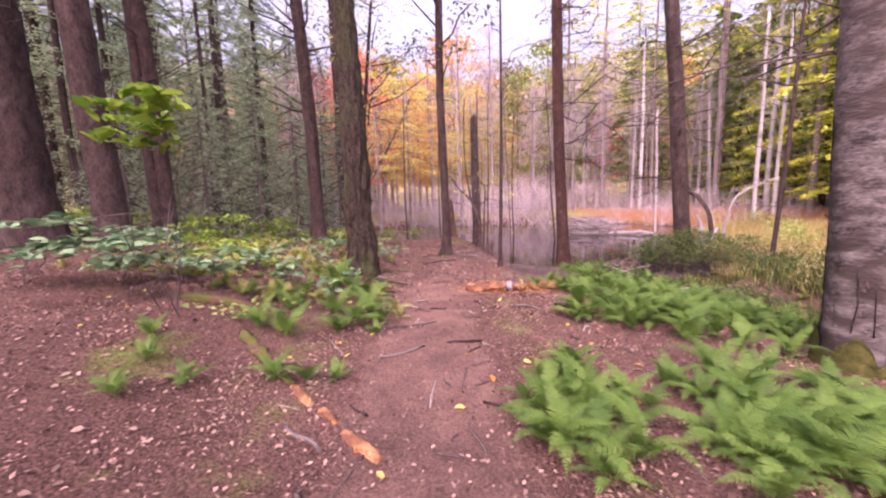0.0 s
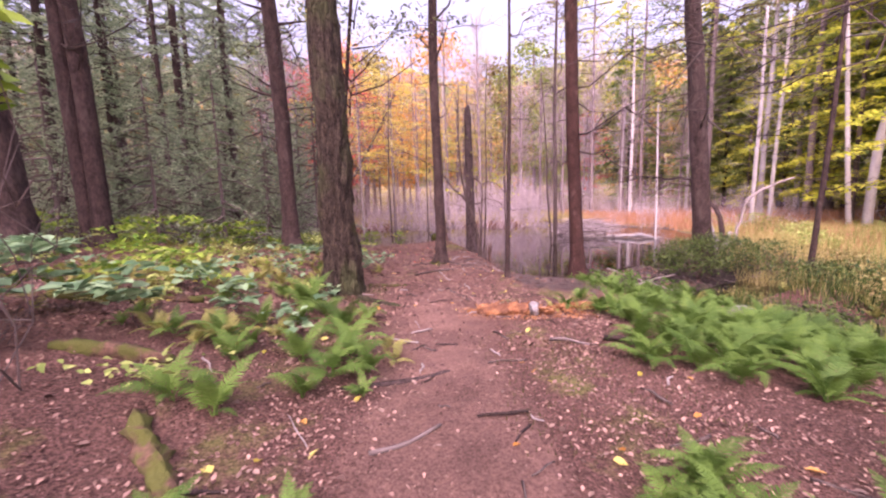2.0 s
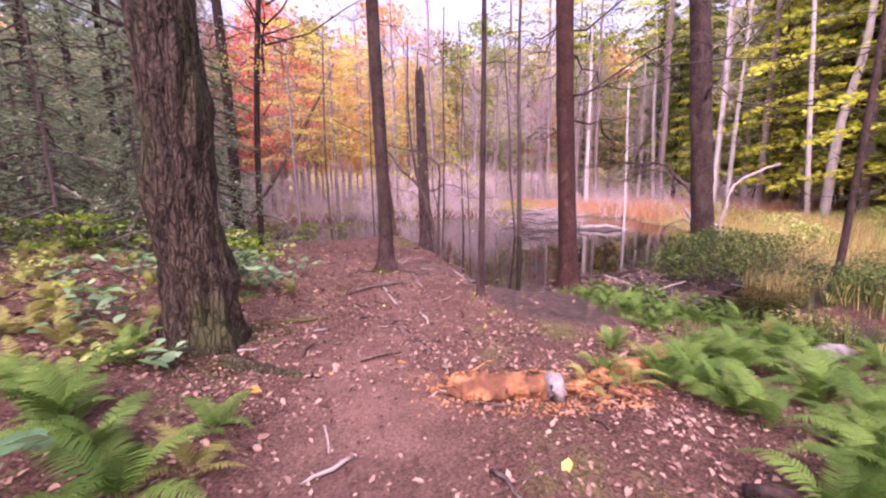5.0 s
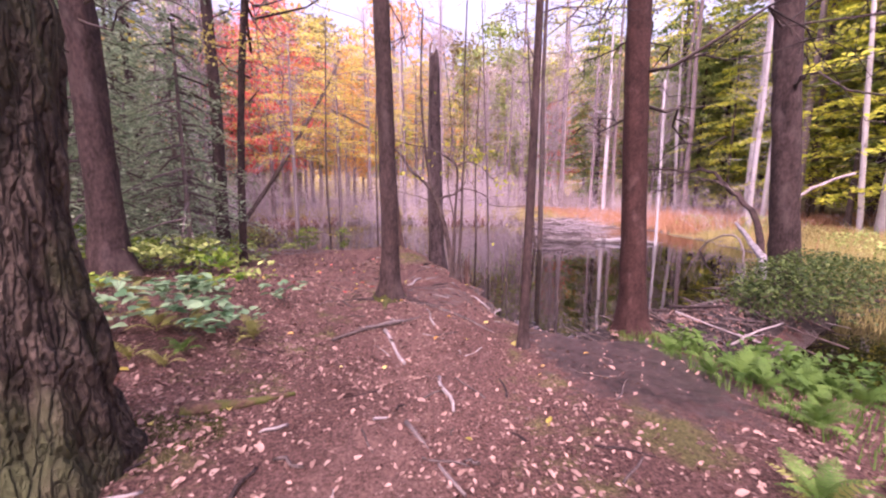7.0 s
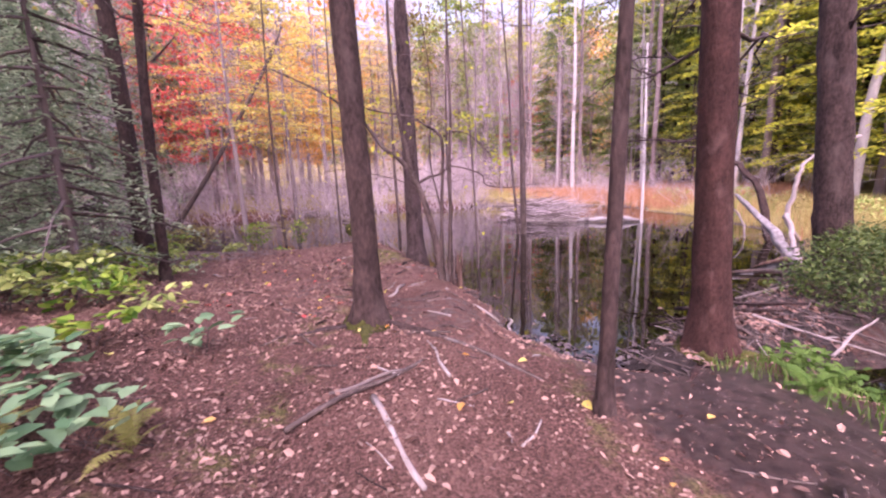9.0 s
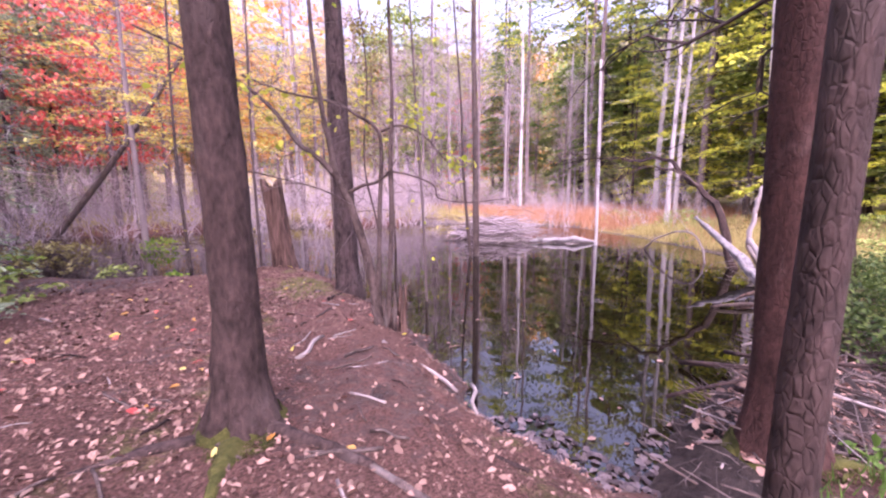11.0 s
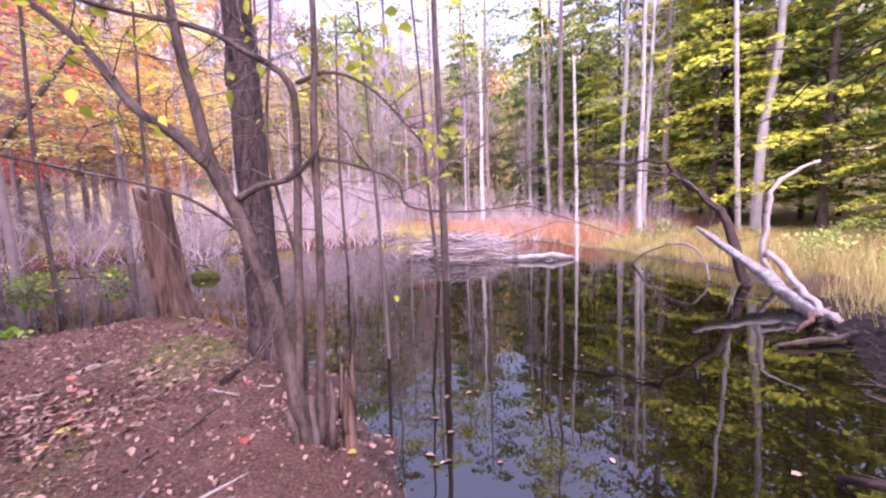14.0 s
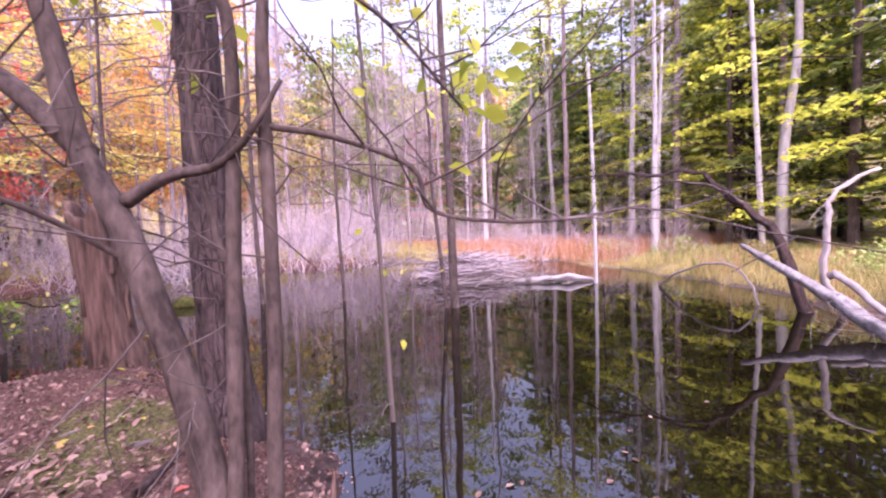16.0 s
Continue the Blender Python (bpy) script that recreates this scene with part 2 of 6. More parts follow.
speck = gnoise(55, 6, 0.7)
litter_c = gmix(gramp(gnoise(2.2), (0, 0, 0), (1, 1, 1)), gramp(speck, (0.075, 0.034, 0.026), (0.33, 0.175, 0.138), 0.36, 0.64), gramp(speck, (0.042, 0.019, 0.015), (0.225, 0.113, 0.09), 0.38, 0.62))
bare_c = gmix(gramp(gnoise(3.0), (0, 0, 0), (1, 1, 1)), gramp(speck, (0.16, 0.082, 0.063), (0.37, 0.21, 0.168), 0.36, 0.64), gramp(speck, (0.105, 0.054, 0.042), (0.27, 0.15, 0.12), 0.36, 0.64))
moss_c = gramp(speck, (0.08, 0.08, 0.02), (0.27, 0.24, 0.09), 0.36, 0.64)
mud_c = gramp(gnoise(14), (0.03, 0.021, 0.020), (0.13, 0.085, 0.078))
grass_c = gramp(gnoise(1.2), (0.16, 0.13, 0.05), (0.34, 0.27, 0.11))
edge = gnoise(5, 6, 0.65)
col = gmix(gattr("bare", edge, 3.0), litter_c, bare_c)
col = gmix(gattr("moss", gnoise(3.3, 6, 0.7), 5.0), col, moss_c)
col = gmix(gattr("meadow", edge, 3.0), col, grass_c)
stain = gn.new("ShaderNodeMix")
stain.data_type, stain.blend_type = "RGBA", "MULTIPLY"
stain.inputs["Factor"].default_value = 1.0
gl.new(col, stain.inputs[6])
gl.new(gramp(gnoise(1.1, 7, 0.7), (0.76, 0.74, 0.74), (1.18, 1.18, 1.18), 0.38, 0.60), stain.inputs[7])
col = stain.outputs[2]
wet = gattr("mud", edge, 3.5)
col = gmix(wet, col, mud_c)
gl.new(col, gb.inputs["Base Color"])
wr = gn.new("ShaderNodeMapRange")
wr.inputs["To Min"].default_value, wr.inputs["To Max"].default_value = 0.92, 0.32
gl.new(wet, wr.inputs[0])
gl.new(wr.outputs[0], gb.inputs["Roughness"])
gbump = gn.new("ShaderNodeBump")
gbump.inputs["Strength"].default_value, gbump.inputs["Distance"].default_value = 1.0, 0.045
gl.new(gnoise(30, 8, 0.8), gbump.inputs["Height"])
gl.new(gbump.outputs[0], gb.inputs["Normal"])

# still, tea-brown pond water
WATER = bpy.data.materials.new("pond_water")
WATER.use_nodes = True
an, al = WATER.node_tree.nodes, WATER.node_tree.links
ab = an["Principled BSDF"]
ab.inputs["Base Color"].default_value = (0.006, 0.0045, 0.0016, 1)
ab.inputs["Roughness"].default_value = 0.015
ab.inputs["IOR"].default_value = 1.5
ab.inputs["Specular IOR Level"].default_value = 1.0
ab.inputs["Specular Tint"].default_value = (0.93, 0.95, 1.0, 1)
ageo = an.new("ShaderNodeNewGeometry")
rip = an.new("ShaderNodeTexNoise")
rip.inputs["Scale"].default_value, rip.inputs["Detail"].default_value = 1.4, 2
al.new(ageo.outputs["Position"], rip.inputs["Vector"])
abm = an.new("ShaderNodeBump")
abm.inputs["Strength"].default_value, abm.inputs["Distance"].default_value = 0.12, 0.03
al.new(rip.outputs["Fac"], abm.inputs["Height"])
al.new(abm.outputs[0], ab.inputs["Normal"])

# ---------------------------------------------------------------- geometry helpers


def mesh_np(name, verts, faces, mat=None, smooth=True):
    """A mesh from an (n, 3) array and an (m, 3 or 4) array."""
    me = bpy.data.meshes.new(name)
    verts, faces = np.asarray(verts, np.float32), np.asarray(faces, np.int32)
    k = faces.shape[1]
    me.vertices.add(len(verts))
    me.vertices.foreach_set("co", verts.ravel())
    me.loops.add(faces.size)
    me.loops.foreach_set("vertex_index", faces.ravel())
    me.polygons.add(len(faces))
    me.polygons.foreach_set("loop_start", np.arange(len(faces), dtype=np.int32) * k)
    me.polygons.foreach_set("use_smooth", np.full(len(faces), smooth))
    me.update(calc_edges=True)
    me.validate()
    if mat:
        me.materials.append(mat)
    return me


class Geo:
    """Collects quads of one mesh."""

    def __init__(self):
        self.v, self.f, self.n = [], [], 0

    def add(self, v, f):
        self.v.append(np.asarray(v, float))
        self.f.append(np.asarray(f) + self.n)
        self.n += len(v)
        return self

    def mesh(self, name, mat, smooth=True):
        return mesh_np(name, np.vstack(self.v), np.vstack(self.f), mat, smooth)


def part(name, geo, mat, parent, label="", smooth=True):
    me = geo if isinstance(geo, bpy.types.Mesh) else geo.mesh(name, mat, smooth)
    ob = new(name, me)
    ob.parent = parent
    if label:
        ob["label"] = label
    if name in ("boughwork", "twigwork", "crown", "foliage"):
        ob["kind"] = "stuff"
    return ob


def thing(name, at, label, category, group="", kind=""):
    ob = new(name)
    ob.empty_display_size = 0.2
    ob.matrix_basis = pose(*at)
    return tagged(ob, label, category, group, kind)


def solo(name, geo, mat, at, label, category, group="", kind="", smooth=True):
    ob = new(name, geo if isinstance(geo, bpy.types.Mesh) else geo.mesh(name, mat, smooth))
    ob.matrix_basis = pose(*at)
    return tagged(ob, label, category, group, kind)


rng = np.random.default_rng(7)


def tube(pts, rad, sides=8, rough=0.0, lobes=None, seed=0, closed=True):
    """A round limb along pts with radii rad; rough: uneven by that share; lobes(a, i): a factor round the limb."""
    pts, rad = np.asarray(pts, float), np.asarray(rad, float)
    m = len(pts)
    d = np.gradient(pts, axis=0)
    d /= np.linalg.norm(d, axis=1)[:, None] + 1e-9
    ref = np.array([1.0, 0, 0]) if abs(d[m // 2][0]) < 0.8 else np.array([0, 1.0, 0])
    u = np.cross(d, ref)
    u /= np.linalg.norm(u, axis=1)[:, None] + 1e-9
    w = np.cross(d, u)
    a = np.linspace(0, 2 * np.pi, sides, endpoint=False)
    r = np.repeat(rad[:, None], sides, 1)
    if rough:
        g = np.random.default_rng(seed)
        ph = g.uniform(0, 6.28, (5, 2))
        i = np.arange(m)[:, None]
        for k in range(5):
            r *= 1 + rough * 0.5 * np.sin((k + 1) * a[None, :] + ph[k, 0] + i * (0.25 + 0.3 * k)) * np.cos(i * (0.37 + 0.21 * k) + ph[k, 1])
        r *= 1 + rough * 0.25 * g.normal(size=r.shape)
    if lobes is not None:
        r *= lobes(a[None, :], np.arange(m)[:, None])
    v = pts[:, None, :] + r[..., None] * (np.cos(a)[None, :, None] * u[:, None, :] + np.sin(a)[None, :, None] * w[:, None, :])
    v = v.reshape(-1, 3)
    i, j = np.meshgrid(np.arange(m - 1), np.arange(sides), indexing="ij")
    j2 = (j + 1) % sides
    f = np.stack([i * sides + j, (i + 1) * sides + j, (i + 1) * sides + j2, i * sides + j2], -1).reshape(-1, 4)
    if closed:
        v = np.vstack([v, pts[:1], pts[-1:]])
        k = np.arange(0, sides, 2)
        z0, z1 = m * sides, m * sides + 1
        f = np.vstack([f, np.stack([np.full_like(k, z0), k, (k + 1) % sides, (k + 2) % sides], -1),
                       np.stack([np.full_like(k, z1), (m - 1) * sides + (k + 2) % sides, (m - 1) * sides + (k + 1) % sides, (m - 1) * sides + k], -1)])
    return v, f


def bent(p0, p1, n=6, wob=0.05, sag=0.0, g=rng):
    """A slightly crooked line from p0 to p1."""
    p0, p1 = np.asarray(p0, float), np.asarray(p1, float)
    s = np.linspace(0, 1, n)[:, None]
    L = np.linalg.norm(p1 - p0)
    p = p0 + s * (p1 - p0)
    off = g.normal(size=(n, 3)) * wob * L
    off[0] = 0
    off[-1] *= 0.3
    p += off
    p[:, 2] += sag * L * np.sin(np.pi * s[:, 0])
    return p


def smooth_line(pts, n=24):
    """A Catmull-Rom line through pts."""
    p = np.asarray(pts, float)
    p = np.vstack([2 * p[0] - p[1], p, 2 * p[-1] - p[-2]])
    out = []
    m = len(p) - 3
    for t in np.linspace(0, m - 1e-6, n):
        i = int(t)
        s = t - i
        a, b, c, d = p[i:i + 4]
        out.append(0.5 * (2 * b + (c - a) * s + (2 * a - 5 * b + 4 * c - d) * s * s + (3 * b - a - 3 * c + d) * s ** 3))
    return np.array(out)


def leaves(c, size, tilt=0.5, aspect=0.55, g=rng, up=None):
    """Leaves folded along the midrib at the points c; the smallest and the farthest have four corners."""
    c = np.asarray(c, float)
    n = len(c)
    az = g.uniform(0, 2 * np.pi, n)
    t = g.normal(size=n) * tilt
    r = g.normal(size=n) * tilt
    L = size * g.uniform(0.6, 1.3, n)
    x = np.stack([np.cos(az) * np.cos(t), np.sin(az) * np.cos(t), np.sin(t)], -1)
    y = np.stack([-np.sin(az) * np.cos(r), np.cos(az) * np.cos(r), np.sin(r)], -1)
    z = np.cross(x, y)
    W = (L * aspect * 0.5)[:, None]
    L = L[:, None]
    if n > 25000 or size < 0.04:
        v = np.stack([c - x * L * 0.5, c + y * W + z * L * 0.08 - x * L * 0.05, c + x * L * 0.5 - z * L * 0.06, c - y * W + z * L * 0.08 - x * L * 0.05], 1).reshape(-1, 3)
        f = np.arange(4 * n).reshape(n, 4)
    else:
        lift = z * L * 0.09
        v = np.stack([c - x * L * 0.5, c + y * W + lift - x * L * 0.18, c + y * W * 0.75 + lift + x * L * 0.18, c + x * L * 0.52 - z * L * 0.07,
                      c - y * W * 0.75 + lift + x * L * 0.18, c - y * W + lift - x * L * 0.18], 1).reshape(-1, 3)
        k = 6 * np.arange(n)[:, None]
        f = np.vstack([k + np.array([[0, 1, 2, 3]]), k + np.array([[0, 3, 4, 5]])])
    return v, f


def sprays(centres, per, reach, thick, g=rng):
    """Points in flat leafy fans round the centres."""
    c = np.repeat(np.asarray(centres, float), per, 0)
    n = len(c)
    a = g.uniform(0, 2 * np.pi, n)
    r = reach * np.sqrt(g.uniform(0, 1, n))
    return c + np.stack([np.cos(a) * r, np.sin(a) * r, g.normal(size=n) * thick - 0.15 * r * r / max(reach, 0.01)], -1)


def twigs(starts, dirs, lens, r0=0.006, g=rng, forks=2, sides=3):
    """Crooked bare twigs that fork, as one Geo."""
    out = Geo()
    for p, d, L in zip(np.asarray(starts, float), np.asarray(dirs, float), lens):
        d = d / (np.linalg.norm(d) + 1e-9)
        line = bent(p, p + d * L, 5, 0.05, 0.0, g)
        out.add(*tube(line[[0, 1, 2, 4]], np.linspace(r0, r0 * 0.35, 4), sides, closed=False))
        for k in range(forks):
            i = g.integers(1, 4)
            e = d + g.normal(size=3) * 0.6
            e /= np.linalg.norm(e)
            out.add(*tube(bent(line[i], line[i] + e * L * g.uniform(0.3, 0.6), 3, 0.08, 0.0, g), np.linspace(r0 * 0.6, r0 * 0.25, 3), sides, closed=False))
    return out


# ---------------------------------------------------------------- the lie of the land
WATER_Z = -0.42
CREEK_Z = -0.60
POND = [(2.25, 9.30), (1.90, 9.75), (1.80, 10.35), (1.85, 10.9), (1.90, 12.2), (1.85, 13.2), (1.62, 14.3), (1.05, 15.5), (0.3, 16.05), (-0.8, 16.3), (-2.0, 16.8),
        (-3.6, 17.4), (-5.8, 18.7), (-9, 20.5), (-12.5, 24), (-9, 28.5), (0, 30), (6, 29), (10.5, 27), (13.2, 23), (12.4, 18.5), (10.9, 14.2), (8.6, 12.1), (6.4, 10.75), (4.4, 10.1), (3.4, 9.85), (2.75, 9.6)]
CREEK = [(8.0, 9.9), (7.2, 9.5), (6.0, 8.8), (4.8, 8.3), (4.1, 8.5), (4.8, 8.3), (5.4, 7.2), (5.4, 5.6), (6.6, 3.0), (8, 0), (11, -12), (12, -60)]
PATH = [(0.1, -6), (-0.05, 1), (-0.15, 3), (-0.2, 5), (-0.1, 7), (0.3, 8.6), (0.7, 10.0), (1.0, 11.2), (1.1, 13.6)]


def seg_dist(px, py, line, closed=False):
    best = np.full(np.shape(px), 1e9)
    q = list(line) + ([line[0]] if closed else [])
    for (x0, y0), (x1, y1) in zip(q[:-1], q[1:]):
        dx, dy = x1 - x0, y1 - y0
        t = np.clip(((px - x0) * dx + (py - y0) * dy) / (dx * dx + dy * dy), 0, 1)
        best = np.minimum(best, np.hypot(px - x0 - t * dx, py - y0 - t * dy))
    return best


def inside(px, py, poly):
    c = np.zeros(np.shape(px), bool)
    for (x0, y0), (x1, y1) in zip(poly, poly[1:] + poly[:1]):
        if y0 != y1:
            c ^= ((y0 > py) != (y1 > py)) & (px < (x1 - x0) * (py - y0) / (y1 - y0) + x0)
    return c


def step(a, b, v):
    s = np.clip((v - a) / (b - a), 0, 1)
    return s * s * (3 - 2 * s)


def shore(px, py):
    """Metres to the pond's edge, negative on the water."""
    d = seg_dist(px, py, POND, True)
    near_edge = np.exp(-(d / 0.6) ** 2)
    wob = 0.09 * np.sin(px * 3.1 + 1.7 * np.sin(py * 2.3)) * np.cos(py * 3.7 - px) + 0.05 * np.sin(px * 8.3 + py * 5.1) + 0.03 * np.sin(py * 15.1 - px * 9.7)
    return np.where(inside(px, py, POND), -d, d) + wob * near_edge


def land(px, py):
    px, py = np.asarray(px, float), np.asarray(py, float)
    z = 0.10 - 0.16 * step(4, 11, py)
    left = step(-0.3, -3.2, px) * 0.50 + step(-2.5, -7, px) * 0.35 + step(-7, -30, px) * 0.6
    z = z + left * (1 - step(9.5, 13.8, py)) + step(22, 60, py) * 0.6
    right = step(1.5, 4.5, px) * (1 - step(9, 12, py))
    z = z - 0.30 * right * step(-4, 3, py)
    far = step(9, 14, px) * step(4, 9, py)
    z = z * (1 - far) + far * (-0.25 + step(18, 60, px) * 3.0)
    hill = np.clip(np.hypot(px, py - 10) - 45, 0, 300)
    z = z + 0.36 * np.minimum(hill, 90) * step(0, 40, hill)
    # uneven floor
    z = z + 0.025 * np.sin(px * 2.1 + 0.4 * py) * np.cos(py * 1.7 - 0.5 * px) + 0.012 * np.sin(px * 5.3 + 1) * np.sin(py * 4.7) + 0.006 * np.sin(px * 11 + py * 3) * np.cos(py * 13)
    z = z + 0.09 * np.exp(-((px + 0.1) ** 2 / 1.6 + (py - 9.4) ** 2 / 3.0))
    mound = 0.14 * np.exp(-((px - 0.4) ** 2 + (py - 14.9) ** 2) / 0.9)
    z = z + mound
    c = seg_dist(px, py, CREEK)
    z = z - (z - (CREEK_Z - 0.12)) * (1 - step(0.25, 1.1, c))
    s = shore(px, py)
    bank = step(-0.02, 0.9, s) ** 0.75
    z = np.where(s > 0, (WATER_Z - 0.03) * (1 - bank) + z * bank, WATER_Z - 0.03 - 0.6 * step(0, 1.6, -s))
    return z


def ground_at(px, py):
    return float(land(np.array([px]), np.array([py]))[0])


def axis(lo, hi, fine, far, grow=1.18):
    mid = list(np.arange(lo, hi + 1e-6, fine))
    a, s, up = hi, fine, []
    while a < far:
        s *= grow
        a += s
        up.append(a)
    a, s, dn = lo, fine, []
    while a > -far:
        s *= grow
        a -= s
        dn.append(a)
    return np.array(dn[::-1] + mid + up)


gx, gy = axis(-6, 8.5, 0.08, 900, 1.2), axis(-1, 17.5, 0.08, 900, 1.2)
X, Y = np.meshgrid(gx, gy, indexing="ij")
Z = land(X, Y)
near = (np.abs(X) < 12) & (Y > -4) & (Y < 20)
Z = Z + np.where(near, rng.normal(size=Z.shape) * 0.004, 0)
nx, ny = X.shape
gi, gj = np.meshgrid(np.arange(nx - 1), np.arange(ny - 1), indexing="ij")
gf = np.stack([gi * ny + gj, (gi + 1) * ny + gj, (gi + 1) * ny + gj + 1, gi * ny + gj + 1], -1).reshape(-1, 4)
gm = mesh_np("ground", np.stack([X, Y, Z], -1).reshape(-1, 3), gf, GROUND)
S = shore(X, Y)
pathd = seg_dist(X, Y, PATH)
bare = (1.0 - step(0.15, 0.9, pathd)) * (1 - 0.55 * step(5.0, 7.5, Y))
bare = np.maximum(bare, (1 - step(1.2, 2.6, np.hypot(X - 0.7, (Y - 11) * 0.7))) * 0.3)
moss = 0.42 * step(0.3, 0.9, pathd) * (1 - step(1.0, 2.4, pathd)) + 0.25 * step(-1, -3, X)
moss = np.maximum(moss, 0.72 * np.exp(-((X - 0.6) ** 2 / 0.5 + (Y - 13.7) ** 2 / 0.6)))
moss = np.maximum(moss, 0.60 * np.exp(-((X - 0.75) ** 2 / 0.12 + (Y - 4.2) ** 2 / 0.7)))
moss = np.maximum(moss, 0.66 * np.exp(-((X + 2.2) ** 2 / 0.2 + (Y - 2.6) ** 2 / 0.5)))
moss = np.maximum(moss, 0.62 * np.exp(-((X - 1.6) ** 2 / 0.3 + (Y - 7.0) ** 2 / 0.3)))
mud = np.maximum(1 - step(0.0, 0.45, S), 1 - step(0.4, 1.0, seg_dist(X, Y, CREEK)))
mud = np.maximum(mud, 1.25 * np.exp(-((X - 2.1) ** 2 / 0.6 + (Y - 8.2) ** 2 / 1.3)))
mud = np.maximum(mud, 0.8 * np.exp(-((X + 2.6) ** 2 / 3 + (Y - 15.6) ** 2 / 1.2)))
mud = np.maximum(mud, 0.52 * np.exp(-((X - 0.8) ** 2 / 1.6 + (Y - 10.5) ** 2 / 1.8)))
mud = np.maximum(mud, 0.42 * np.exp(-((X + 0.2) ** 2 / 2.5 + (Y - 11.8) ** 2 / 3.0)))
meadow = np.maximum(step(8, 11, X) * step(3, 9, Y), step(0.3, 2.0, S) * step(19, 24, Y))
for nm, arr in (("bare", bare), ("moss", moss), ("mud", mud), ("meadow", meadow)):
    at = gm.attributes.new(nm, "FLOAT", "POINT")
    at.data.foreach_set("value", arr.astype(np.float32).ravel())
tagged(new("ground", gm), "brown forest floor of trodden earth, needles and moss patches", "ground", kind="structure")

def grown(poly, d):
    """The outline moved outwards by d."""
    out, n = [], len(poly)
    for i in range(n):
        (x0, y0), (x1, y1) = poly[i - 1], poly[(i + 1) % n]
        nx_, ny_ = y1 - y0, x0 - x1
        L = math.hypot(nx_, ny_)
        a, b = (poly[i][0] + nx_ / L * d, poly[i][1] + ny_ / L * d), (poly[i][0] - nx_ / L * d, poly[i][1] - ny_ / L * d)
        out.append(b if bool(inside(np.array([a[0]]), np.array([a[1]]), poly)[0]) else a)
    return out


wm = bpy.data.meshes.new("water")
rim = grown(POND, 0.3)
area = sum(a[0] * b[1] - b[0] * a[1] for a, b in zip(rim, rim[1:] + rim[:1]))
wm.from_pydata([(x, y, WATER_Z) for x, y in (rim if area > 0 else rim[::-1])], [], [tuple(range(len(rim)))])
wm.materials.append(WATER)
wm2 = mesh_np("creek", [(3.2, -2, CREEK_Z), (12, -2, CREEK_Z), (12, 9.2, CREEK_Z), (8.2, 10.4, CREEK_Z), (3.2, 9.2, CREEK_Z)], [(0, 1, 2, 2 + 1, 4)], WATER, False)
tagged(new("creek", wm2), "narrow dark creek trickling below the stick dam", "water", kind="structure")
tagged(new("water", wm), "still dark brown pond water mirroring the trees", "water", kind="structure")

# ---------------------------------------------------------------- trees


def trunk_geo(h, r, lean=(0, 0), flare=0.5, rough=0.1, sides=20, seed=0, taper=0.55, bow=0.0, rings=None, furrow=0.0, burl=None):
    """A trunk with root flare, from just under the ground to the height h."""
    g = np.random.default_rng(seed)
    n = rings or max(14, int(h * 4))
    z = np.concatenate([[-0.25], np.linspace(0, 1, n) ** 1.35 * h])
    s = np.clip(z / h, 0, 1)
    ph = g.uniform(0, 6.28, 4)
    x = lean[0] * z + bow * np.sin(np.pi * s) + 0.012 * h * 0.12 * np.sin(z * 0.9 + ph[0])
    y = lean[1] * z + 0.012 * h * 0.12 * np.cos(z * 0.8 + ph[1])
    rad = r * (1 - (1 - taper) * s) * (1 + flare * np.exp(-np.clip(z, 0, None) / (1.6 * r + 0.05)))
    k = int(g.integers(4, 7))
    amt = 0.45 * flare * np.exp(-np.clip(z, 0, None) / (1.3 * r + 0.05))

    def shape(a, i):
        f = 1 + amt[i] * np.maximum(0, np.cos(k * a + ph[2])) ** 2
        if furrow:
            zz = z[i]
            f = f * (1 + furrow * (np.abs(np.sin(6.5 * a + 0.9 * np.sin(zz * 1.7) + 0.5 * np.sin(zz * 4.3 + a * 2))) - 0.6) + 0.5 * furrow * np.sin(zz * 9 + 3 * np.sin(a * 4)))
        if burl:
            for bz, ba, size, wide in burl:
                f = f * (1 + size * np.exp(-((z[i] - bz) / wide) ** 2) * np.maximum(0, np.cos(a - ba)) ** 2)
        return f

    return tube(np.stack([x, y, z], -1), rad, sides, rough, shape, seed)


def branch_geo(p0, d, L, r, g, forks=4, droop=0.06, sides=6, depth=1):
    """A bare, forking branch."""
    out = Geo()
    d = np.asarray(d, float) / np.linalg.norm(d)
    line = smooth_line(bent(p0, np.asarray(p0) + d * L, 6, 0.06, droop, g), 8)
    out.add(*tube(line, np.linspace(r, r * 0.25, 8), sides, 0.1))
    for k in range(forks):
        i = int(g.integers(2, 8))
        e = d + g.normal(size=3) * 0.55
        e /= np.linalg.norm(e)
        l2 = L * g.uniform(0.25, 0.5)
        sub = bent(line[i], line[i] + e * l2, 5, 0.05, droop, g)
        out.add(*tube(sub, np.linspace(r * 0.5, r * 0.15, 5), 4, closed=False))
        if depth:
            for _ in range(2):
                j = int(g.integers(1, 5))
                e2 = e + g.normal(size=3) * 0.7
                e2 /= np.linalg.norm(e2)
                out.add(*tube(bent(sub[j], sub[j] + e2 * l2 * 0.5, 4, 0.06, droop, g), np.linspace(r * 0.25, r * 0.1, 4), 3, closed=False))
    return out


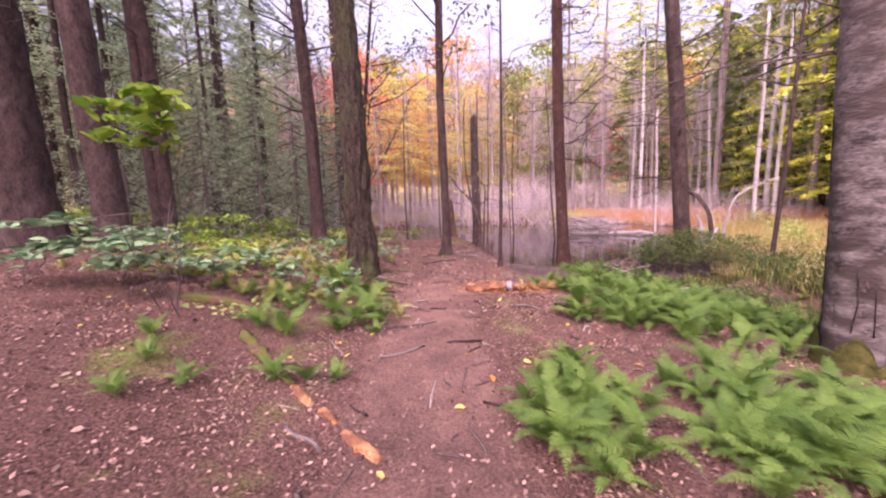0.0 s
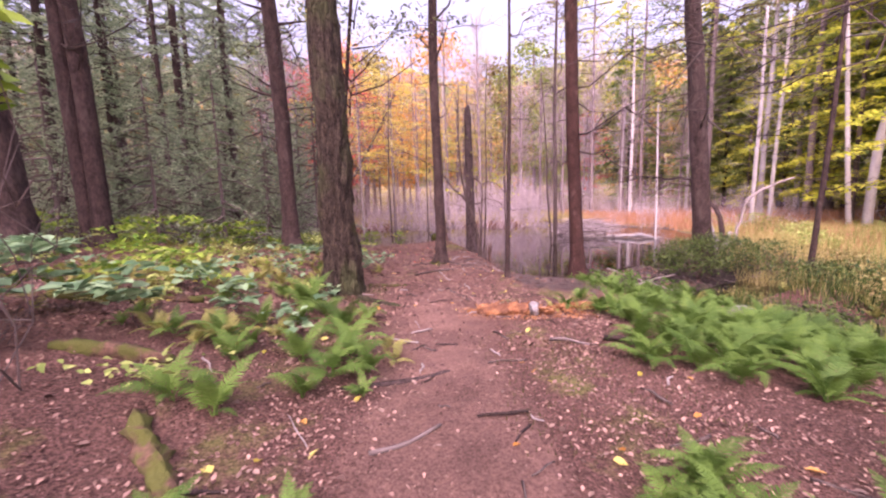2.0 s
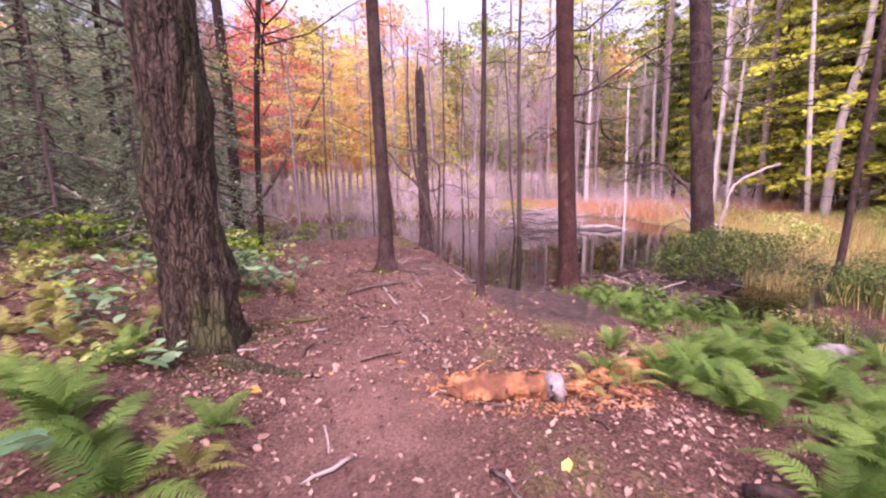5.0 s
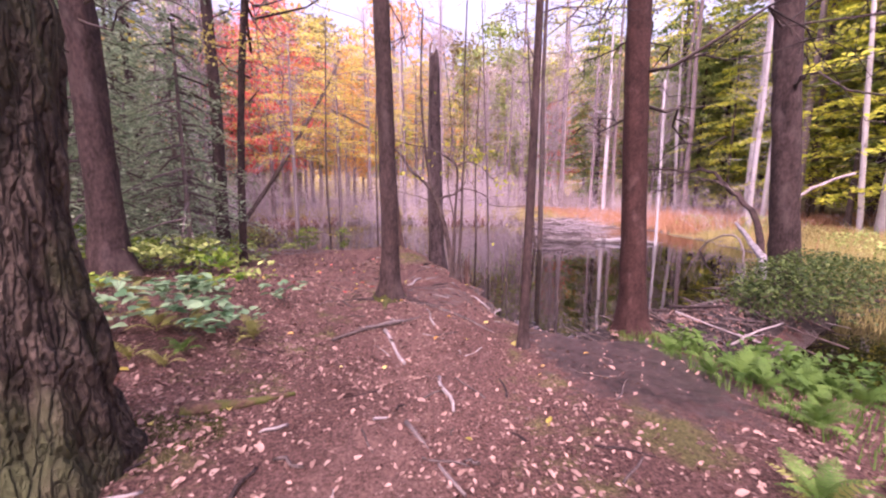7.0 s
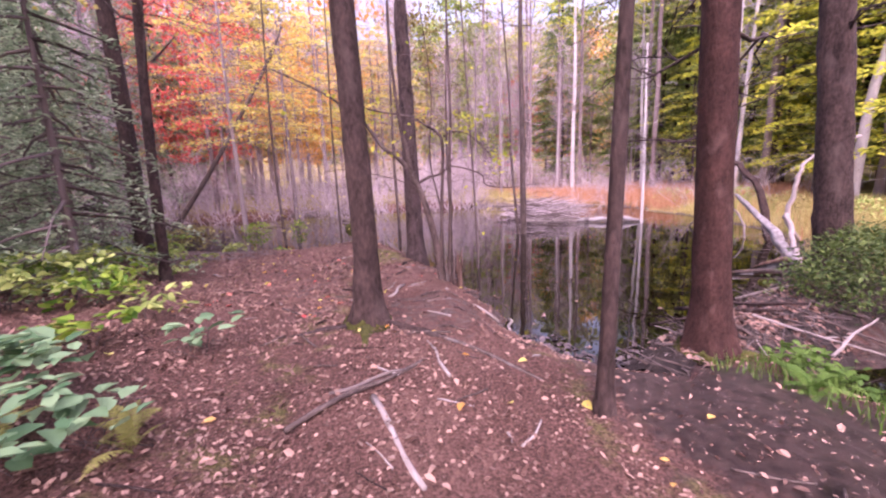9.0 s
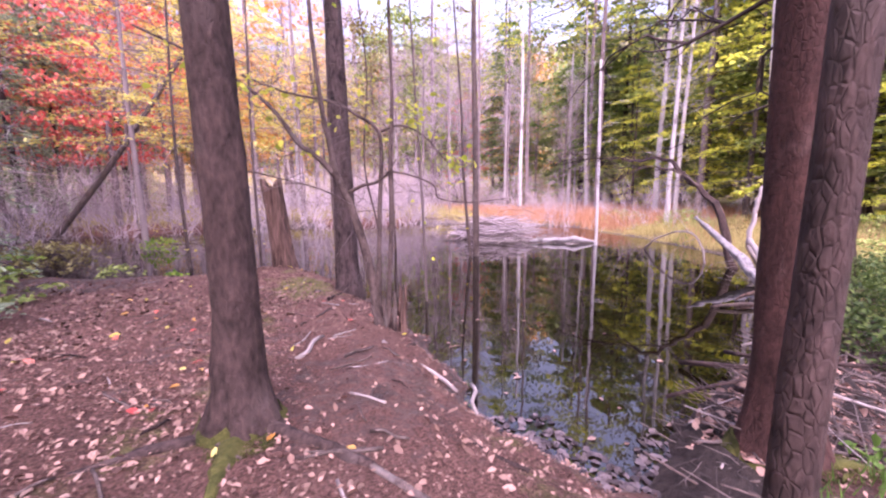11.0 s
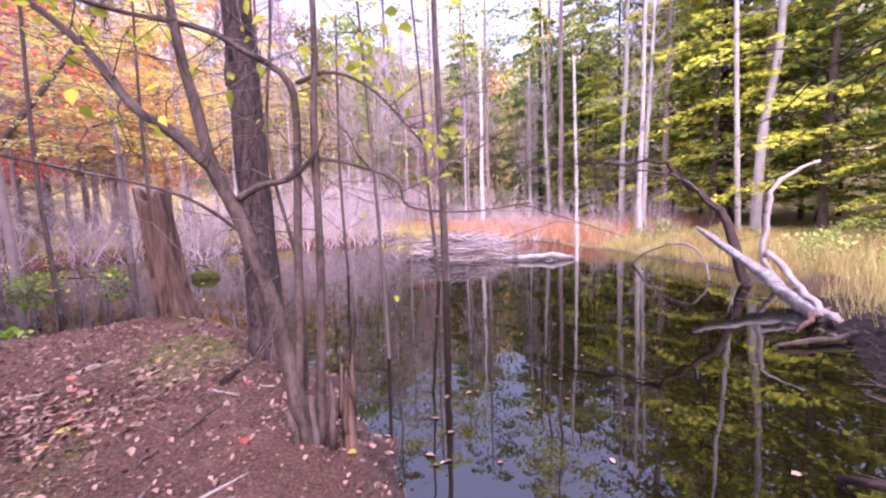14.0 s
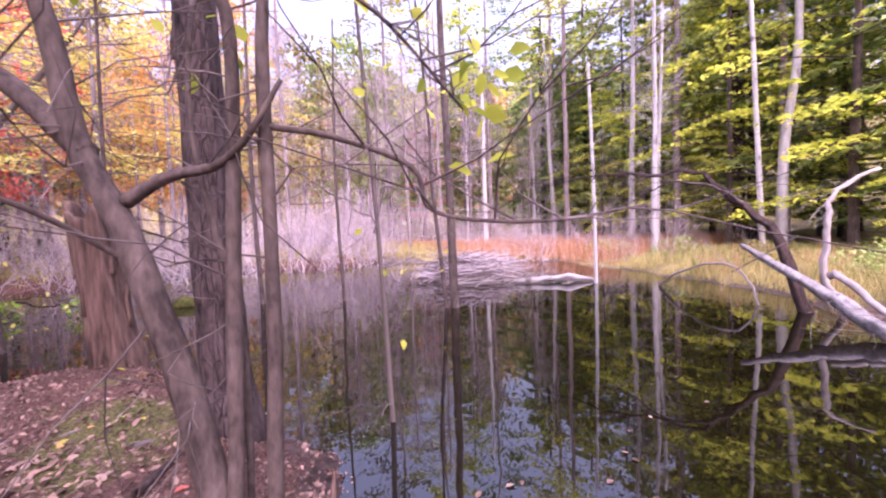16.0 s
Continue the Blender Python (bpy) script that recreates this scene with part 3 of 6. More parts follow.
def tree(name, x, y, r, h, bark, label, seed, lean=(0, 0), flare=0.5, rough=0.1, sides=20, dead=0, dead_z=(2, 7), dead_len=(0.8, 2.0), dead_r=0.014,
         crown=None, group="", taper=0.55, bow=0.0, sink=0.0, forks=4, dead_az=None, furrow=0.0, burl=None, rings=None):
    """A tree: trunk, bare branches and, where given, a crown (material, bottom, top, reach, sprays, leaves each, leaf size)."""
    g = np.random.default_rng(seed)
    z0 = ground_at(x, y) - sink
    t = thing(name, (x, y, z0), label, "tree", group)
    part("trunk", Geo().add(*trunk_geo(h, r, lean, flare, rough, sides, seed, taper, bow, rings, furrow, burl)), bark, t)
    for k in range(dead):
        bz = g.uniform(*dead_z)
        az = g.uniform(0, 2 * np.pi) if dead_az is None else radians(g.uniform(*dead_az))
        s = bz / h
        p = (lean[0] * bz + bow * math.sin(math.pi * s), lean[1] * bz, bz)
        part("branch", branch_geo(p, (math.cos(az), math.sin(az), g.uniform(-0.25, 0.25)), g.uniform(*dead_len), dead_r * g.uniform(0.7, 1.4), g, forks), DARKTWIG, t)
    if crown:
        mat, lo, hi, reach, ns, per, size = crown
        zz = g.uniform(0, 1, ns) ** 0.9
        R = reach * np.sin(np.pi * np.clip(0.15 + 0.85 * zz, 0, 1)) ** 0.7
        a = g.uniform(0, 2 * np.pi, ns)
        rr = R * np.sqrt(g.uniform(0.05, 1, ns))
        bz = lo + (hi - lo) * zz
        c = np.stack([lean[0] * bz + np.cos(a) * rr, lean[1] * bz + np.sin(a) * rr, bz], -1)
        part("crown", Geo().add(*leaves(sprays(c, per, reach * 0.28, 0.08, g), size, 0.45, g=g)), mat, t)
        stems = Geo()
        for i in range(0, ns, 2):
            bz0 = min(max(lo * 0.9, c[i, 2] - 0.35 * rr[i] - 0.3), h * 0.97)
            stems.add(*tube(bent((lean[0] * bz0, lean[1] * bz0, bz0), c[i], 4, 0.03, 0, g), np.linspace(0.02 + r * 0.08, 0.006, 4), 4, closed=False))
        part("boughwork", stems, bark, t)
    return t


# the pines and the maple along the trail
tree("pine_tree", 0.08, 10.3, 0.112, 17, PINE, "slender brown pine with flared mossy roots on the bare bank", 11, (0.0, 0), 0.8, 0.06, 28, 18, (3.4, 8), (0.7, 1.8), 0.010, crown=(PINENEEDLE, 4.9, 17.5, 1.9, 120, 34, 0.11))
tree("pine_tree", 2.87, 9.11, 0.134, 18, REDPINE, "straight reddish pine with a mossy foot beside the dam", 12, (-0.026, 0.03), 0.7, 0.05, 28, 20, (2.3, 6.5), (1.2, 2.7), 0.014, crown=(PINENEEDLE, 6.5, 18.5, 2.0, 80, 30, 0.13), dead_az=(-60, 100), forks=6)
tree("pine_sapling", 1.26, 8.38, 0.044, 7.5, PINE, "thin dead conifer sapling with bare side twigs", 13, (0.012, 0.0), 0.55, 0.06, 12, 14, (2.0, 7.0), (0.4, 1.3), 0.008, taper=0.25)
tree("maple_tree", -1.45, 6.95, 0.215, 15, MAPLEBARK, "old furrowed maple with a swollen burl on its trunk", 14, (-0.026, 0.0), 0.36, 0.06, 72, 2, (5, 8), (1.0, 2.0), crown=(FARGREEN, 8, 15, 3.0, 50, 26, 0.12), furrow=0.11, rings=130,
     burl=((2.45, 0.3, 0.28, 0.22), (1.2, 2.0, 0.18, 0.35), (2.6, 3.4, 0.2, 0.3), (0.5, 5.0, 0.15, 0.3), (1.75, 5.2, 0.22, 0.28), (3.3, 1.0, 0.2, 0.3)))
tree("pine_tree", -3.35, 10.6, 0.18, 18, PINE, "tall dark brown pine on the rise", 15, (-0.03, 0), 0.55, 0.07, 24, 28, (2.4, 7), (1.0, 2.6), 0.012, crown=(NEEDLE, 3.9, 18, 2.8, 130, 34, 0.11), forks=7)
tree("pine_tree", 6.62, 10.45, 0.205, 18, PINE, "large dark pine at the end of the dam", 16, (-0.065, 0.05), 0.35, 0.08, 24, 14, (3, 8), (1.0, 2.4), crown=(PINENEEDLE, 9, 18, 2.4, 60, 26, 0.16), sink=0.05)
tree("pine_sapling", 7.5, 8.7, 0.055, 8, PINE, "thin dark leaning sapling in the marsh grass", 17, (0.075, 0.02), 0.3, 0.06, 12, 8, (1.5, 6.5), (0.5, 1.5), 0.01, taper=0.4)
tree("pine_tree", -7.3, 6.85, 0.40, 19, PINE, "massive dark pine in the shade of the woods", 18, (-0.02, 0), 0.4, 0.08, 26, 6, (3, 8), (1.0, 2.4), crown=(NEEDLE, 8, 19, 2.8, 60, 26, 0.16))
tree("pine_tree", -5.75, 6.75, 0.24, 18, PINE, "thick dark pine beside its larger neighbour", 19, (-0.03, 0), 0.4, 0.08, 24, 6, (3, 8), (1.0, 2.4), crown=(NEEDLE, 8, 18, 2.6, 60, 26, 0.16))
tree("pine_tree", -6.35, 8.7, 0.12, 17, PINE, "thin dark pine in the shade", 20, (-0.02, 0), 0.35, 0.06, 18, 8, (2, 8), (1.0, 2.4), crown=(NEEDLE, 7, 17, 2.2, 50, 26, 0.16))
tree("pine_tree", -6.1, 8.75, 0.15, 17, PINE, "dark pine with dead lower twigs", 21, (-0.04, 0), 0.35, 0.06, 18, 12, (1.5, 7), (1.0, 2.6), crown=(NEEDLE, 7, 17, 2.2, 50, 26, 0.16))
tree("birch_tree", 3.80, 3.42, 0.235, 15, BIRCHBARK, "thick birch with peeling grey bark and a mossy foot", 22, (-0.045, 0), 0.14, 0.06, 32, 6, (2.2, 3.8), (1.2, 2.4), 0.012, dead_az=(110, 200), crown=(BEECHLEAF, 8, 15, 2.6, 40, 26, 0.12))
tree("pine_tree", -4.0, 15.9, 0.15, 15, PINE, "slim dark pine beside a muddy arm of the pond", 23, (0.0, 0), 0.3, 0.06, 16, 9, (3, 8), (1.2, 2.6), crown=(NEEDLE, 7, 15, 2.2, 50, 26, 0.15))
tree("maple_sapling", -2.8, 13.5, 0.075, 10, PINE, "crooked dark sapling leaning out of the mud", 24, (0.10, 0), 0.4, 0.08, 12, 5, (3, 7), (0.8, 1.8), 0.008, crown=(YELLOWLEAF, 3.6, 10, 2.4, 60, 30, 0.09), bow=-0.16)

# the near birch's cracked, peeling bark
birch = [o for o in scene.objects if o.name.startswith("birch_tree")][0]
g = np.random.default_rng(131)
for k in range(5):
    a = radians((185, 215, 250, 280, 150)[k])
    n = 26
    zz = np.linspace(0.25 + 0.2 * g.uniform(), (4.6, 2.6, 4.0, 3.0, 3.6)[k], n)
    aa = a + np.cumsum(g.normal(size=n) * 0.03)
    rr = 0.24 * (1 - 0.45 * zz / 15) * (1 + 0.14 * np.exp(-zz / 0.43)) - 0.003
    pts = np.column_stack([-0.045 * zz + rr * np.cos(aa), rr * np.sin(aa), zz])
    part("bark_crack", Geo().add(*tube(pts, 0.002 + 0.004 * np.abs(np.sin(np.linspace(0, 7, n) + k)), 6, 0.2, seed=k)), MAPLEBARK, birch, "dark vertical crack in the bark")
for k in range(64):
    a, z0, wide, tall = radians(g.uniform(130, 300)), g.uniform(0.4, 4.2), g.uniform(0.10, 0.5), g.uniform(0.02, 0.09)
    m = 9
    aa = a + np.linspace(-0.5, 0.5, m) * wide
    rr = 0.24 * (1 - 0.45 * z0 / 15) * (1 + 0.14 * math.exp(-z0 / 0.43))
    lo = np.column_stack([-0.045 * z0 + (rr + 0.004) * np.cos(aa), (rr + 0.004) * np.sin(aa), z0 + g.normal(size=m) * 0.006])
    hi = lo + np.column_stack([np.cos(aa) * 0.014, np.sin(aa) * 0.014, np.full(m, tall) * g.uniform(0.4, 1.2, m)])
    f = [(i, i + 1, m + i + 1, m + i) for i in range(m - 1)]
    part("bark_flake", Geo().add(np.vstack([lo, hi]), f), BIRCHBARK if k % 3 else GREYBARK, birch)

# ---------------------------------------------------------------- dead wood, alder, dam and lodge
STICKS = [Geo().add(*tube(np.column_stack([0.02 * np.sin(np.linspace(0, 3, 7) * (1 + k * 0.4) + k) * np.array([1, 1, 1, 1, 1, 1, 1]), 0.015 * np.cos(np.linspace(0, 4, 7) + k), np.linspace(0, 1, 7)]) * np.array([1.0, 1.0, 1.0]),
                          np.array([1.0, 1.02, 0.95, 0.9, 0.84, 0.78, 0.62]) * 0.02, 7, 0.12, seed=40 + k)) for k in range(6)]
STICK_MESH = {}


def stick_mesh(k, mat):
    if (k, mat.name) not in STICK_MESH:
        STICK_MESH[k, mat.name] = STICKS[k].mesh("stick", mat)
    return STICK_MESH[k, mat.name]


def span(p0, p1, r):
    """The pose that lays a unit stick from p0 to p1 with the radius r."""
    p0, p1 = Vector(p0), Vector(p1)
    d = p1 - p0
    q = d.to_track_quat("Z", "Y")
    return Matrix.LocRotScale(p0, q, (r / 0.02, r / 0.02, d.length))


def stick(p0, p1, r, mat, parent=None, label="weathered grey stick lying on the ground", k=0, name="stick"):
    ob = new(name, stick_mesh(k % 6, mat))
    if parent:
        ob.parent = parent
        ob.matrix_basis = parent.matrix_basis.inverted() @ span(p0, p1, r)
    else:
        ob.matrix_basis = span(p0, p1, r)
        tagged(ob, label, "stick", "fallen sticks on the bank")
    return ob


def on_ground(x, y, up=0.0):
    return (x, y, ground_at(x, y) + up)


def hollow_snag(name, x, y, h, r0, r1, label, mat, seed, lean=(0, 0), jag=0.25, deep=0.5, flare=0.4):
    """A broken trunk with a ragged, hollow top."""
    g = np.random.default_rng(seed)
    sides, rings = 32, 26
    t = thing(name, (x, y, ground_at(x, y)), label, "tree stump" if h < 2 else "tree")
    a = np.linspace(0, 2 * np.pi, sides, endpoint=False)
    top = h * (1 - jag * (0.5 + 0.5 * np.sin(a * 2 + g.uniform(0, 6))) * g.uniform(0.3, 1.0, sides))
    rib = 1 + 0.07 * np.sin(a * 5 + 1) + 0.05 * np.sin(a * 9 + g.uniform(0, 6)) + g.normal(size=sides) * 0.025
    out = Geo()
    for inner in (0, 1):
        v = []
        for i in range(rings):
            s = i / (rings - 1)
            z = -0.25 + s * (top + 0.25) if not inner else np.maximum(top - (1 - s) * deep, 0)
            zz = np.clip(z, 0, None)
            r = (r0 + (r1 - r0) * zz / h) * (1 + flare * np.exp(-zz / (1.3 * r0))) * rib * (1 + 0.03 * np.sin(zz * 9 + a * 3))
            r = r * (0.70 - 0.5 * (1 - s) if inner else 1.0)
            v.append(np.stack([lean[0] * zz + r * np.cos(a), lean[1] * zz + r * np.sin(a), z], -1))
        v = np.array(v)
        i, j = np.meshgrid(np.arange(rings - 1), np.arange(sides), indexing="ij")
        j2 = (j + 1) % sides
        f = np.stack([i * sides + j, i * sides + j2, (i + 1) * sides + j2, (i + 1) * sides + j], -1).reshape(-1, 4)
        out.add(v.reshape(-1, 3), f[:, ::-1] if inner else f)
    j = np.arange(sides)
    j2 = (j + 1) % sides
    o = (rings - 1) * sides
    n = rings * sides
    out.f.append(np.stack([o + j, o + j2, n + o + j2, n + o + j], -1))
    part("trunk", out, mat, t)
    for k in range(7):
        b = g.uniform(0, 6.28)
        zz = g.uniform(0.2, 0.75) * h
        rr = (r0 + (r1 - r0) * zz / h) * 1.02
        p = (lean[0] * zz + rr * math.cos(b), lean[1] * zz + rr * math.sin(b), zz)
        part("splinter", Geo().add(*tube(bent(p, (p[0] + 0.01, p[1], p[2] + g.uniform(0.15, 0.4)), 4, 0.03, 0, g), [0.022, 0.02, 0.015, 0.004], 5, 0.2)), mat, t)
    return t


hollow_snag("tree_stump", 0.38, 15.1, 1.5, 0.162, 0.155, "tall rotten grey-brown stump with a ragged hollow top", STUMPWOOD, 31, (-0.085, 0.0), 0.14, 0.5, 0.25)
hollow_snag("tree_snag", 1.24, 13.75, 4.6, 0.155, 0.105, "dead standing trunk, broken off and peeling at its foot", SNAGBARK, 32, (-0.012, 0), 0.12, 0.4, 0.5)
hollow_snag("tree_stump", 1.53, 11.98, 0.38, 0.042, 0.034, "small dark broken stump among the alder stems", STUMPWOOD, 33, (0.02, 0), 0.4, 0.15, 0.3)

# the many-stemmed alder on the bank
alder = thing("alder_tree", (1.3, 12.0, ground_at(1.3, 12.0)), "many-stemmed grey alder leaning over the pond with few yellow leaves", "tree")
az0 = np.array([1.3, 12.0, ground_at(1.3, 12.0)])
g = np.random.default_rng(35)


def alder_stem(pts, r0, r1, name="stem", n=26):
    line = smooth_line(pts, n) - az0
    part(name, Geo().add(*tube(line, np.linspace(r0, r1, n), 12, 0.10, seed=n)), GREYBARK, alder)
    return line


L1 = alder_stem([(1.29, 12.0, -0.25), (1.24, 12.03, 0.25), (1.17, 12.07, 0.67), (1.05, 12.14, 1.15), (0.93, 12.21, 1.47), (0.88, 12.24, 1.8), (0.82, 12.26, 2.15), (0.75, 12.3, 3.2), (0.8, 12.4, 4.6)], 0.058, 0.014)
L2 = alder_stem([(0.95, 12.2, 1.44), (0.76, 12.31, 1.66), (0.58, 12.41, 1.81), (0.32, 12.56, 2.2), (-0.2, 12.8, 2.62), (-0.9, 13.1, 3.0)], 0.036, 0.010, "branch")
L3 = alder_stem([(1.24, 12.03, -0.2), (1.29, 12.0, 0.5), (1.32, 11.99, 1.14), (1.35, 11.97, 1.7), (1.31, 11.99, 1.93), (1.12, 12.1, 2.08), (0.93, 12.21, 2.2), (0.5, 12.4, 2.3), (0.1, 12.5, 2.45)], 0.028, 0.009)
L4 = alder_stem([(1.36, 11.97, -0.2), (1.40, 11.95, 0.5), (1.42, 11.93, 1.0), (1.43, 11.92, 1.69), (1.46, 11.91, 2.2), (1.45, 11.9, 3.4), (1.5, 11.9, 5.0)], 0.029, 0.011)
L5 = alder_stem([(1.04, 12.15, 1.29), (1.16, 12.07, 1.36), (1.29, 12.0, 1.39), (1.38, 11.9, 1.47), (1.47, 11.85, 1.62)], 0.022, 0.007, "branch")
L6 = alder_stem([(1.43, 11.92, 1.5), (1.6, 11.82, 1.46), (1.81, 11.71, 1.36), (1.87, 11.68, 1.22), (2.15, 11.52, 1.18), (2.5, 11.4, 1.22)], 0.011, 0.004, "branch")
L7 = alder_stem([(1.36, 11.97, 1.9), (1.53, 11.87, 1.95), (1.75, 11.8, 1.85), (2.0, 11.7, 1.55)], 0.012, 0.004, "branch")
L8 = alder_stem([(1.3, 12.05, -0.2), (1.33, 12.1, 0.8), (1.22, 12.2, 1.6), (1.3, 12.3, 2.6), (1.15, 12.3, 4.0)], 0.014, 0.006)
L9 = alder_stem([(1.05, 12.14, 1.1), (0.8, 12.0, 1.3), (0.4, 11.9, 1.42), (0.0, 11.9, 1.5), (-0.3, 11.95, 1.46)], 0.009, 0.003, "branch")
st, di, le = [], [], []
for line, cnt in ((L1, 22), (L2, 30), (L3, 26), (L4, 20), (L5, 5), (L6, 9), (L7, 8), (L8, 16), (L9, 10)):
    for _ in range(cnt):
        i = int(g.integers(6, len(line)))
        st.append(line[i])
        di.append(g.normal(size=3) * np.array([1, 1, 0.7]) + np.array([0, 0, 0.15]))
        le.append(g.uniform(0.2, 0.75))
part("twigwork", twigs(st, di, le, 0.0045, g, 2), TWIG, alder)
st = np.array(st)
lv = st[g.integers(0, len(st), 110)] + g.normal(size=(110, 3)) * 0.22
lv = np.vstack([lv[lv[:, 2] > 1.75], np.array([1.65, 11.8, 2.05]) - az0 + g.normal(size=(46, 3)) * 0.13, np.array([2.0, 11.6, 1.58]) - az0 + g.normal(size=(30, 3)) * 0.10, np.array([0.4, 12.5, 2.35]) - az0 + g.normal(size=(60, 3)) * np.array([0.5, 0.3, 0.12])])
part("foliage", Geo().add(*leaves(lv, 0.07, 0.7, 0.7, g)), BEECHLEAF, alder)
for k in range(3):
    part("cut_stem", Geo().add(*tube(bent((-0.06 + 0.09 * k, -0.06, -0.1), (-0.12 + 0.12 * k, -0.1, 0.26 + 0.06 * k), 4, 0.02, 0, g), [0.026, 0.024, 0.02, 0.012], 10, 0.2)), GREYBARK, alder)

# saplings standing in the water
def stem_tree(name, pts, r0, r1, mat, label, seed, twig=14, leaf=None, group="", leafn=0, twl=(0.3, 1.0), twr=0.006, foot=True):
    g = np.random.default_rng(seed)
    base = np.array(pts[0], float)
    t = thing(name, tuple(base), label, "tree", group)
    p = [np.array(q, float) - base for q in pts]
    if foot:
        p = [p[0] - np.array([0, 0, 0.4])] + p
    line = smooth_line(p, 26)
    part("trunk", Geo().add(*tube(line, np.linspace(r0, r1, 26) * (1 + 0.25 * np.exp(-np.arange(26) / 1.5)), 10, 0.08, seed=seed)), mat, t)
    if twig:
        i = g.integers(5, 26, twig)
        d = g.normal(size=(twig, 3)) * np.array([1, 1, 0.5]) + np.array([0, 0, 0.25])
        part("twigwork", twigs(line[i], d, g.uniform(*twl, twig), twr, g, 3), mat, t)
    if leaf:
        c = line[g.integers(9, 26, leafn)] + g.normal(size=(leafn, 3)) * 0.35
        part("foliage", Geo().add(*leaves(c, 0.08, 0.6, 0.7, g)), leaf, t)
    return t


W = WATER_Z
stem_tree("pond_sapling", [(5.2, 17.2, W), (5.16, 17.18, 2.6), (5.12, 17.2, 5.4), (5.2, 17.2, 9.5)], 0.105, 0.04, GREYBARK, "grey-barked young tree standing in the pond", 51, 26)
stem_tree("pond_sapling", [(5.05, 17.25, W), (4.87, 17.34, 2.0), (4.85, 17.35, 3.3), (4.65, 17.45, 6.5)], 0.05, 0.02, GREYBARK, "thin crooked stem growing beside a thicker one in the pond", 52, 14, YELLOWLEAF, "", 24)
stem_tree("pond_sapling", [(2.42, 13.6, W), (2.37, 13.61, 1.32), (2.30, 13.64, 2.9), (2.2, 13.7, 5.5)], 0.026, 0.010, TWIG, "thin dark sapling standing at the water's edge", 53, 16, BEECHLEAF, "", 26)
stem_tree("pond_sapling", [(9.64, 17.42, W), (9.62, 17.43, 2.07), (9.57, 17.46, 4.5), (9.6, 17.5, 5.2)], 0.05, 0.03, PALEBARK, "pale dead sapling drooping over the pond", 54, 22)
stem_tree("pond_sapling", [(3.6, 19.5, W), (3.55, 19.5, 2.5), (3.7, 19.6, 6.0)], 0.05, 0.02, GREYBARK, "slim grey sapling in the pond", 55, 20)
stem_tree("pond_sapling", [(1.95, 20.5, W), (1.9, 20.5, 2.5), (2.0, 20.6, 7.0)], 0.07, 0.03, GREYBARK, "slim grey sapling in the pond", 56, 20)
stem_tree("pond_sapling", [(-1.7, 18.8, W), (-1.75, 18.8, 2.5), (-1.6, 18.9, 7.0)], 0.05, 0.02, GREYBARK, "slim grey sapling at the pond edge", 57, 16, YELLOWLEAF, "", 90)
stem_tree("leaning_tree", [(-6.5, 24.0, W), (-4.6, 24.6, 2.6), (-2.6, 25.4, 6.2), (-1.8, 25.8, 8.0)], 0.13, 0.05, GREYBARK, "grey tree leaning steeply over the pond", 58, 30)
stem_tree("pond_sapling", [(-0.1, 17.6, W), (-0.1, 17.6, 2.5), (0.0, 17.7, 6.0)], 0.04, 0.015, GREYBARK, "slim grey sapling at the pond edge", 59, 16, YELLOWLEAF, "", 60)

# drowned branches in the arm of the pond
for p0, p1, r in (((-5.39, 29.72, W + 0.04), (-4.37, 41.86, W + 0.04), 0.035), ((-4.15, 26.37, W + 0.04), (-1.81, 23.65, W + 0.04), 0.02), ((-7.73, 41.75, W + 0.04), (-3.40, 37.51, W + 0.04), 0.03), ((-0.01, 24.21, W + 0.04), (0.47, 23.43, W + 0.04), 0.03), ((-8.11, 38.30, W + 0.04), (-7.91, 44.47, W + 0.04), 0.025)):
    g = np.random.default_rng(int(r * 4000) + int(abs(p0[0]) * 100))
    solo("drowned_branch", Geo().add(*tube(bent(p0, p1, 9, 0.02, 0.02, g), np.linspace(r, r * 0.4, 9), 8, 0.2)), GREYBARK, (0, 0, 0), "bare grey branch lying in the shallow water", "branch")

# fallen tree at the end of the dam
fallen = thing("fallen_tree", (8.6, 12.4, W), "fallen dead tree, its white trunk and arching dark limbs over water", "tree")
fo = np.array([8.6, 12.4, W])


def fallen_limb(name, pts, r0, r1, mat, label="", tw=0, seed=1):
    line = smooth_line(pts, 22) - fo
    line[1:-1] += np.random.default_rng(seed + 7).normal(size=(20, 3)) * min(0.03, 0.35 * r0)
    ob = part(name, Geo().add(*tube(line, np.linspace(r0, r1, 22), 14, 0.34, seed=seed)), mat, fallen, label)
    if tw:
        g = np.random.default_rng(seed)
        i = g.integers(9, 22, tw)
        part("twigwork", twigs(line[i], g.normal(size=(tw, 3)) * np.array([1, 1, 0.5]) + np.array([-0.7, 0.4, 0]), g.uniform(0.4, 1.3, tw), 0.008, g, 3), mat, ob)


